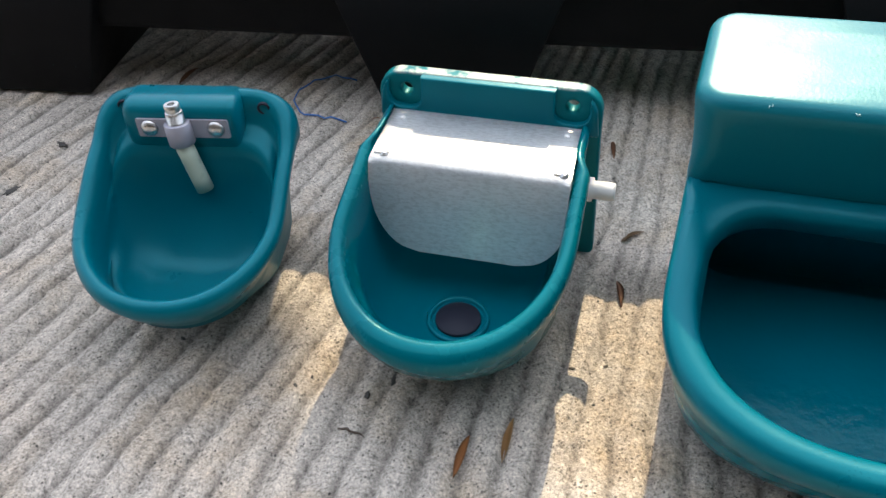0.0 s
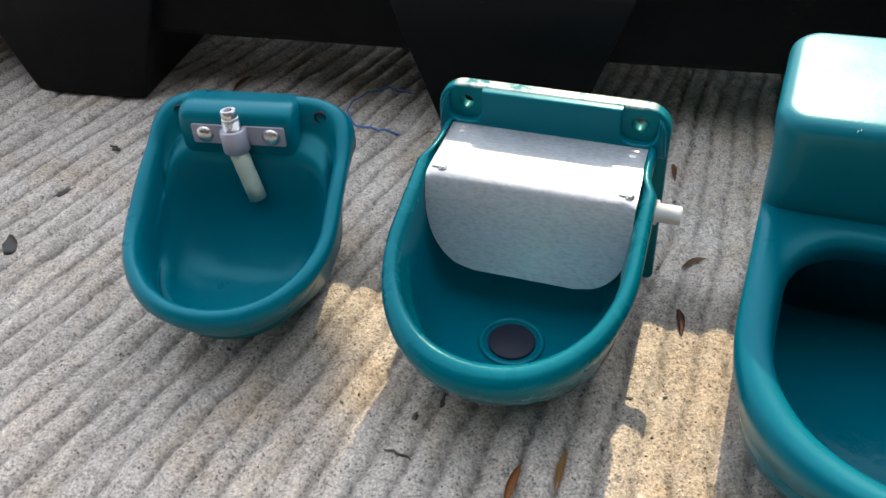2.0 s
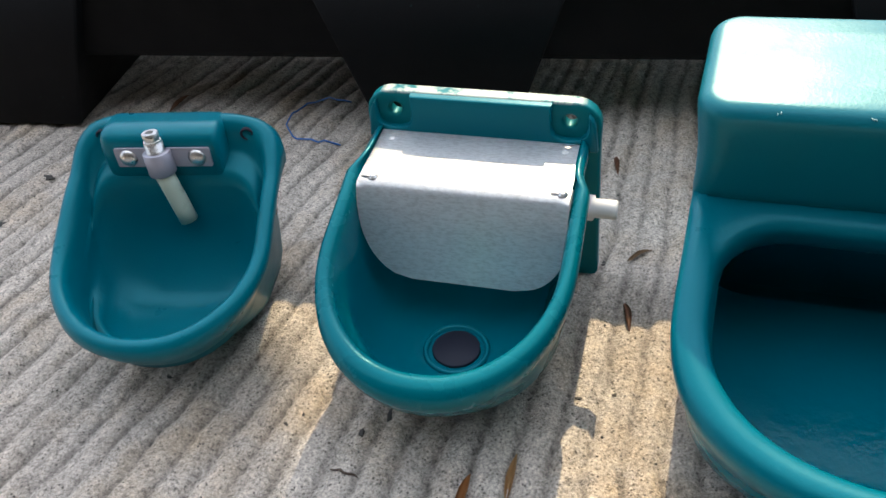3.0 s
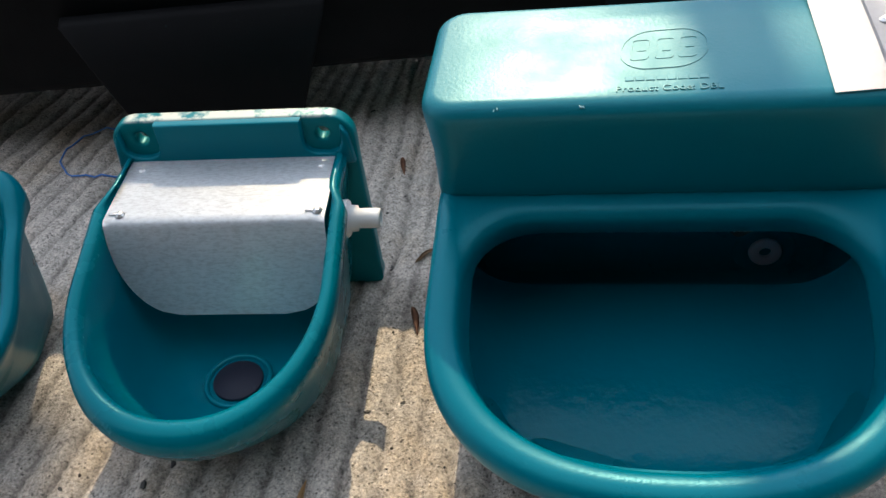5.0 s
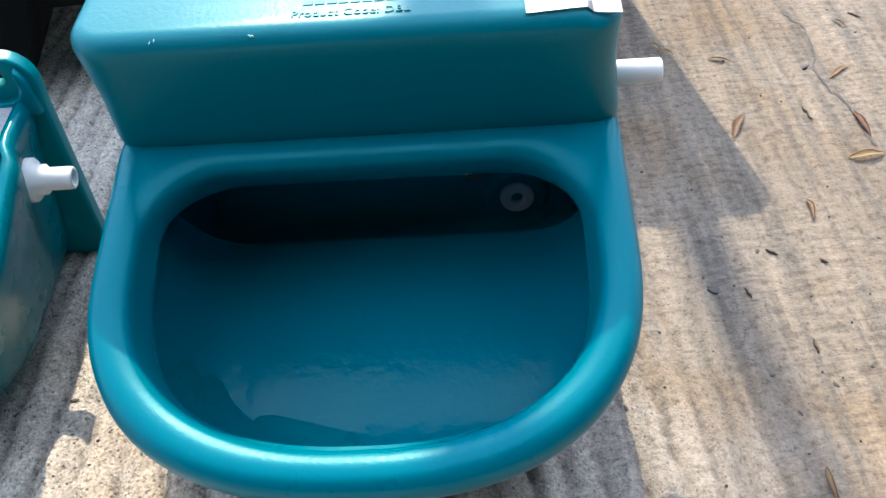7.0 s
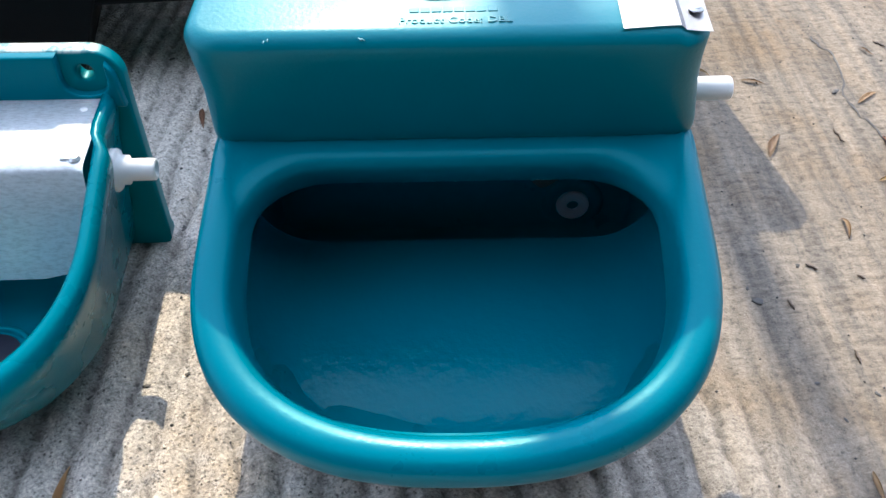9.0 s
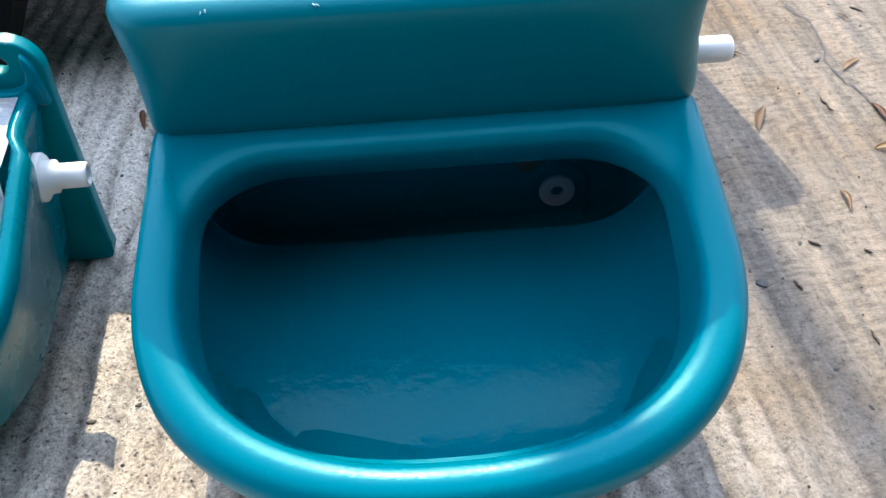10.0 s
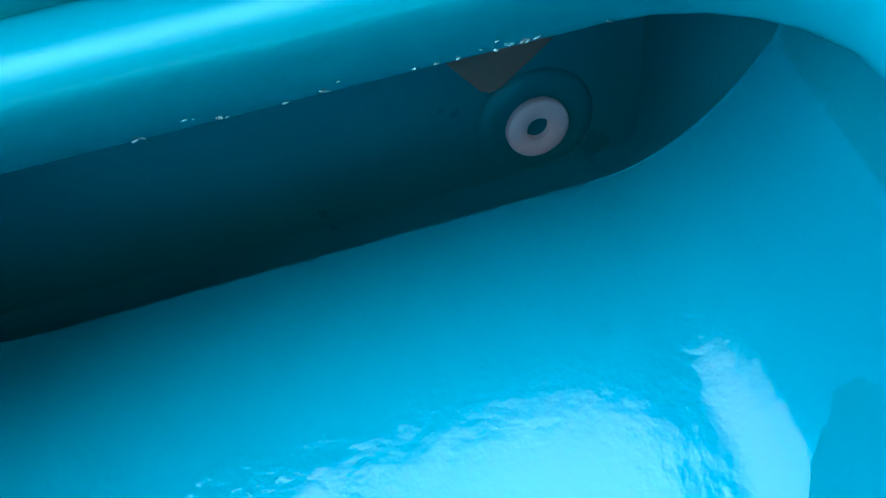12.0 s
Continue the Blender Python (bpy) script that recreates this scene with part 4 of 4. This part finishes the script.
def build_leaf(x, y, length, angle, kind):
    mat, width, label = LEAF_KINDS[kind]
    a = radians(angle)
    d, n = Vector((math.cos(a), math.sin(a), 0)), Vector((-math.sin(a), math.cos(a), 0))
    bm = bmesh.new()
    if width == 0.0:
        pts = []
        for i in range(7):
            t = i / 6 - 0.5
            p = Vector((x, y, 0)) + d * t * length + n * 0.05 * length * math.sin(i * 2.1 + x * 30)
            pts.append((p.x, p.y, ground_z(p.x, p.y) + 0.0022))
        loft(bm, tube_rings(pts, [0.0008, 0.0016, 0.0019, 0.0017, 0.0019, 0.0014, 0.0006], 6), True, True)
        ob = new("twig", mesh_of("twig", bm, mat))
        return tagged(ob, label, "twig", "litter on the concrete")
    rows = []
    bend = rnd.uniform(-0.10, 0.10)
    curl = rnd.uniform(0.5, 1.3)
    for i in range(13):
        t = i / 12
        w = width * length * 0.5 * (math.sin(math.pi * min(1, t * 1.02)) ** 0.8) * (1.15 - 0.4 * t) + 0.0004
        c = Vector((x, y, 0)) + d * (t - 0.5) * length + n * bend * length * math.sin(math.pi * t)
        row = []
        for k in (-1, -0.5, 0, 0.5, 1):
            p = c + n * w * k
            z = max(ground_z(p.x, p.y), ground_z(c.x, c.y)) + 0.0015 + curl * w * 0.55 * k * k + 0.004 * math.sin(math.pi * t) * curl
            row.append(Vector((p.x, p.y, z)))
        rows.append(row)
    loft(bm, rows, closed=False)
    bmesh.ops.solidify(bm, geom=bm.faces[:], thickness=0.0005)
    return tagged(new("leaf", mesh_of("leaf", bm, mat)), label, "leaf", "litter on the concrete")


for row in LEAVES:
    build_leaf(*row)

GRIT = leaf_mat("dark_grit", (0.03, 0.028, 0.027), (0.07, 0.065, 0.06))
BITS = [
    (-0.761, 0.983, 0.0252), (-0.734, 1.131, 0.0155), (-0.693, 1.268, 0.0139), (-0.593, 0.584, 0.0066), (-0.033, 0.698, 0.0119),
    (0.148, 0.714, 0.0075), (0.956, 0.618, 0.0114), (1.044, 0.659, 0.0053), (0.943, 0.484, 0.0040), (1.004, 0.451, 0.0041),
    (1.371, 1.001, 0.0101), (0.769, 0.499, 0.0037), (0.941, 0.430, 0.0033), (0.953, 0.641, 0.0043),
    (0.303, 1.403, 0.0064), (0.273, 0.967, 0.0067), (0.205, 0.708, 0.0045), (-0.720, 1.175, 0.0067), (-0.165, 0.683, 0.0038),
    (-0.341, 0.775, 0.0050), (0.251, 0.711, 0.0038), (1.061, 0.458, 0.0042), (1.206, 0.626, 0.0041), (-0.068, 0.668, 0.0073),
]


def build_bit(x, y, r):
    bm = bmesh.new()
    bmesh.ops.create_icosphere(bm, subdivisions=2, radius=1)
    ang, flat = rnd.uniform(0, 3.1), rnd.uniform(0.4, 0.65)
    for v in bm.verts:
        k = 1 + 0.75 * noise.noise(v.co * 2.3 + Vector((x * 90, y * 70, 0)))
        p = Vector((v.co.x * k, v.co.y * k * flat, v.co.z * 0.11 * k))
        p.rotate(Euler((0, 0, ang)))
        v.co = p * r
    bmesh.ops.translate(bm, verts=bm.verts, vec=(x, y, ground_z(x, y) + 0.05 * r))
    return tagged(new("stone_chip", mesh_of("stone_chip", bm, GRIT)), "small dark stone chip lying on concrete", "stone chip", "litter on the concrete")


for row in BITS:
    build_bit(*row)

# fine grit, too many to count
grit_bm = bmesh.new()
for i in range(700):
    x, y = rnd.uniform(-1.3, 1.7), rnd.uniform(0.3, 1.7)
    r = rnd.uniform(0.0008, 0.0022)
    z = ground_z(x, y)
    m = Matrix.Translation((x, y, z + r * 0.3)) @ Euler((rnd.random(), rnd.random(), rnd.random() * 6)).to_matrix().to_4x4() @ Matrix.Diagonal((r, r * rnd.uniform(0.5, 1.6), r * 0.7, 1))
    bmesh.ops.create_icosphere(grit_bm, subdivisions=1, radius=1, matrix=m)
tagged(new("grit", mesh_of("grit", grit_bm, GRIT)), "fine dark grit scattered over the concrete", "grit", kind="stuff")

BLUE = plastic_mat("blue_twine", (0.02, 0.12, 0.42), (0.04, 0.18, 0.55), 0.45, 0.2)
bm = bmesh.new()
loop = [(-0.152, 1.471), (-0.197, 1.489), (-0.240, 1.477), (-0.266, 1.439), (-0.272, 1.401), (-0.254, 1.360), (-0.228, 1.336), (-0.189, 1.329), (-0.145, 1.320)]
pts = []
for i in range(len(loop) - 1):
    for t in (0, 0.34, 0.67):
        x = loop[i][0] * (1 - t) + loop[i + 1][0] * t
        y = loop[i][1] * (1 - t) + loop[i + 1][1] * t
        pts.append((x, y, ground_z(x, y) + 0.003 + 0.003 * abs(math.sin(i * 1.3 + t))))
loft(bm, tube_rings(pts, 0.0016, 6), True, True)
tagged(new("twine", mesh_of("twine", bm, BLUE)), "curled length of blue twine lying on concrete", "twine")

bm = bmesh.new()
line = [(1.447, 1.172), (1.441, 1.139), (1.451, 1.112), (1.432, 1.069), (1.411, 1.027), (1.381, 0.996), (1.373, 0.968), (1.362, 0.929), (1.371, 0.908), (1.359, 0.872), (1.355, 0.842), (1.340, 0.802), (1.338, 0.782)]
rows = []
for i in range(len(line) - 1):
    for t in (0, 0.25, 0.5, 0.75):
        x = line[i][0] * (1 - t) + line[i + 1][0] * t + rnd.uniform(-0.003, 0.003)
        y = line[i][1] * (1 - t) + line[i + 1][1] * t
        w = rnd.uniform(0.0008, 0.0028)
        rows.append([Vector((x - w, y, ground_z(x - w, y) + 0.0012)), Vector((x, y, ground_z(x, y) + 0.0008)), Vector((x + w, y, ground_z(x + w, y) + 0.0012))])
loft(bm, rows, closed=False)
tagged(new("crack", mesh_of("crack", bm, GRIT)), "thin dark crack in the concrete", "crack", kind="structure")
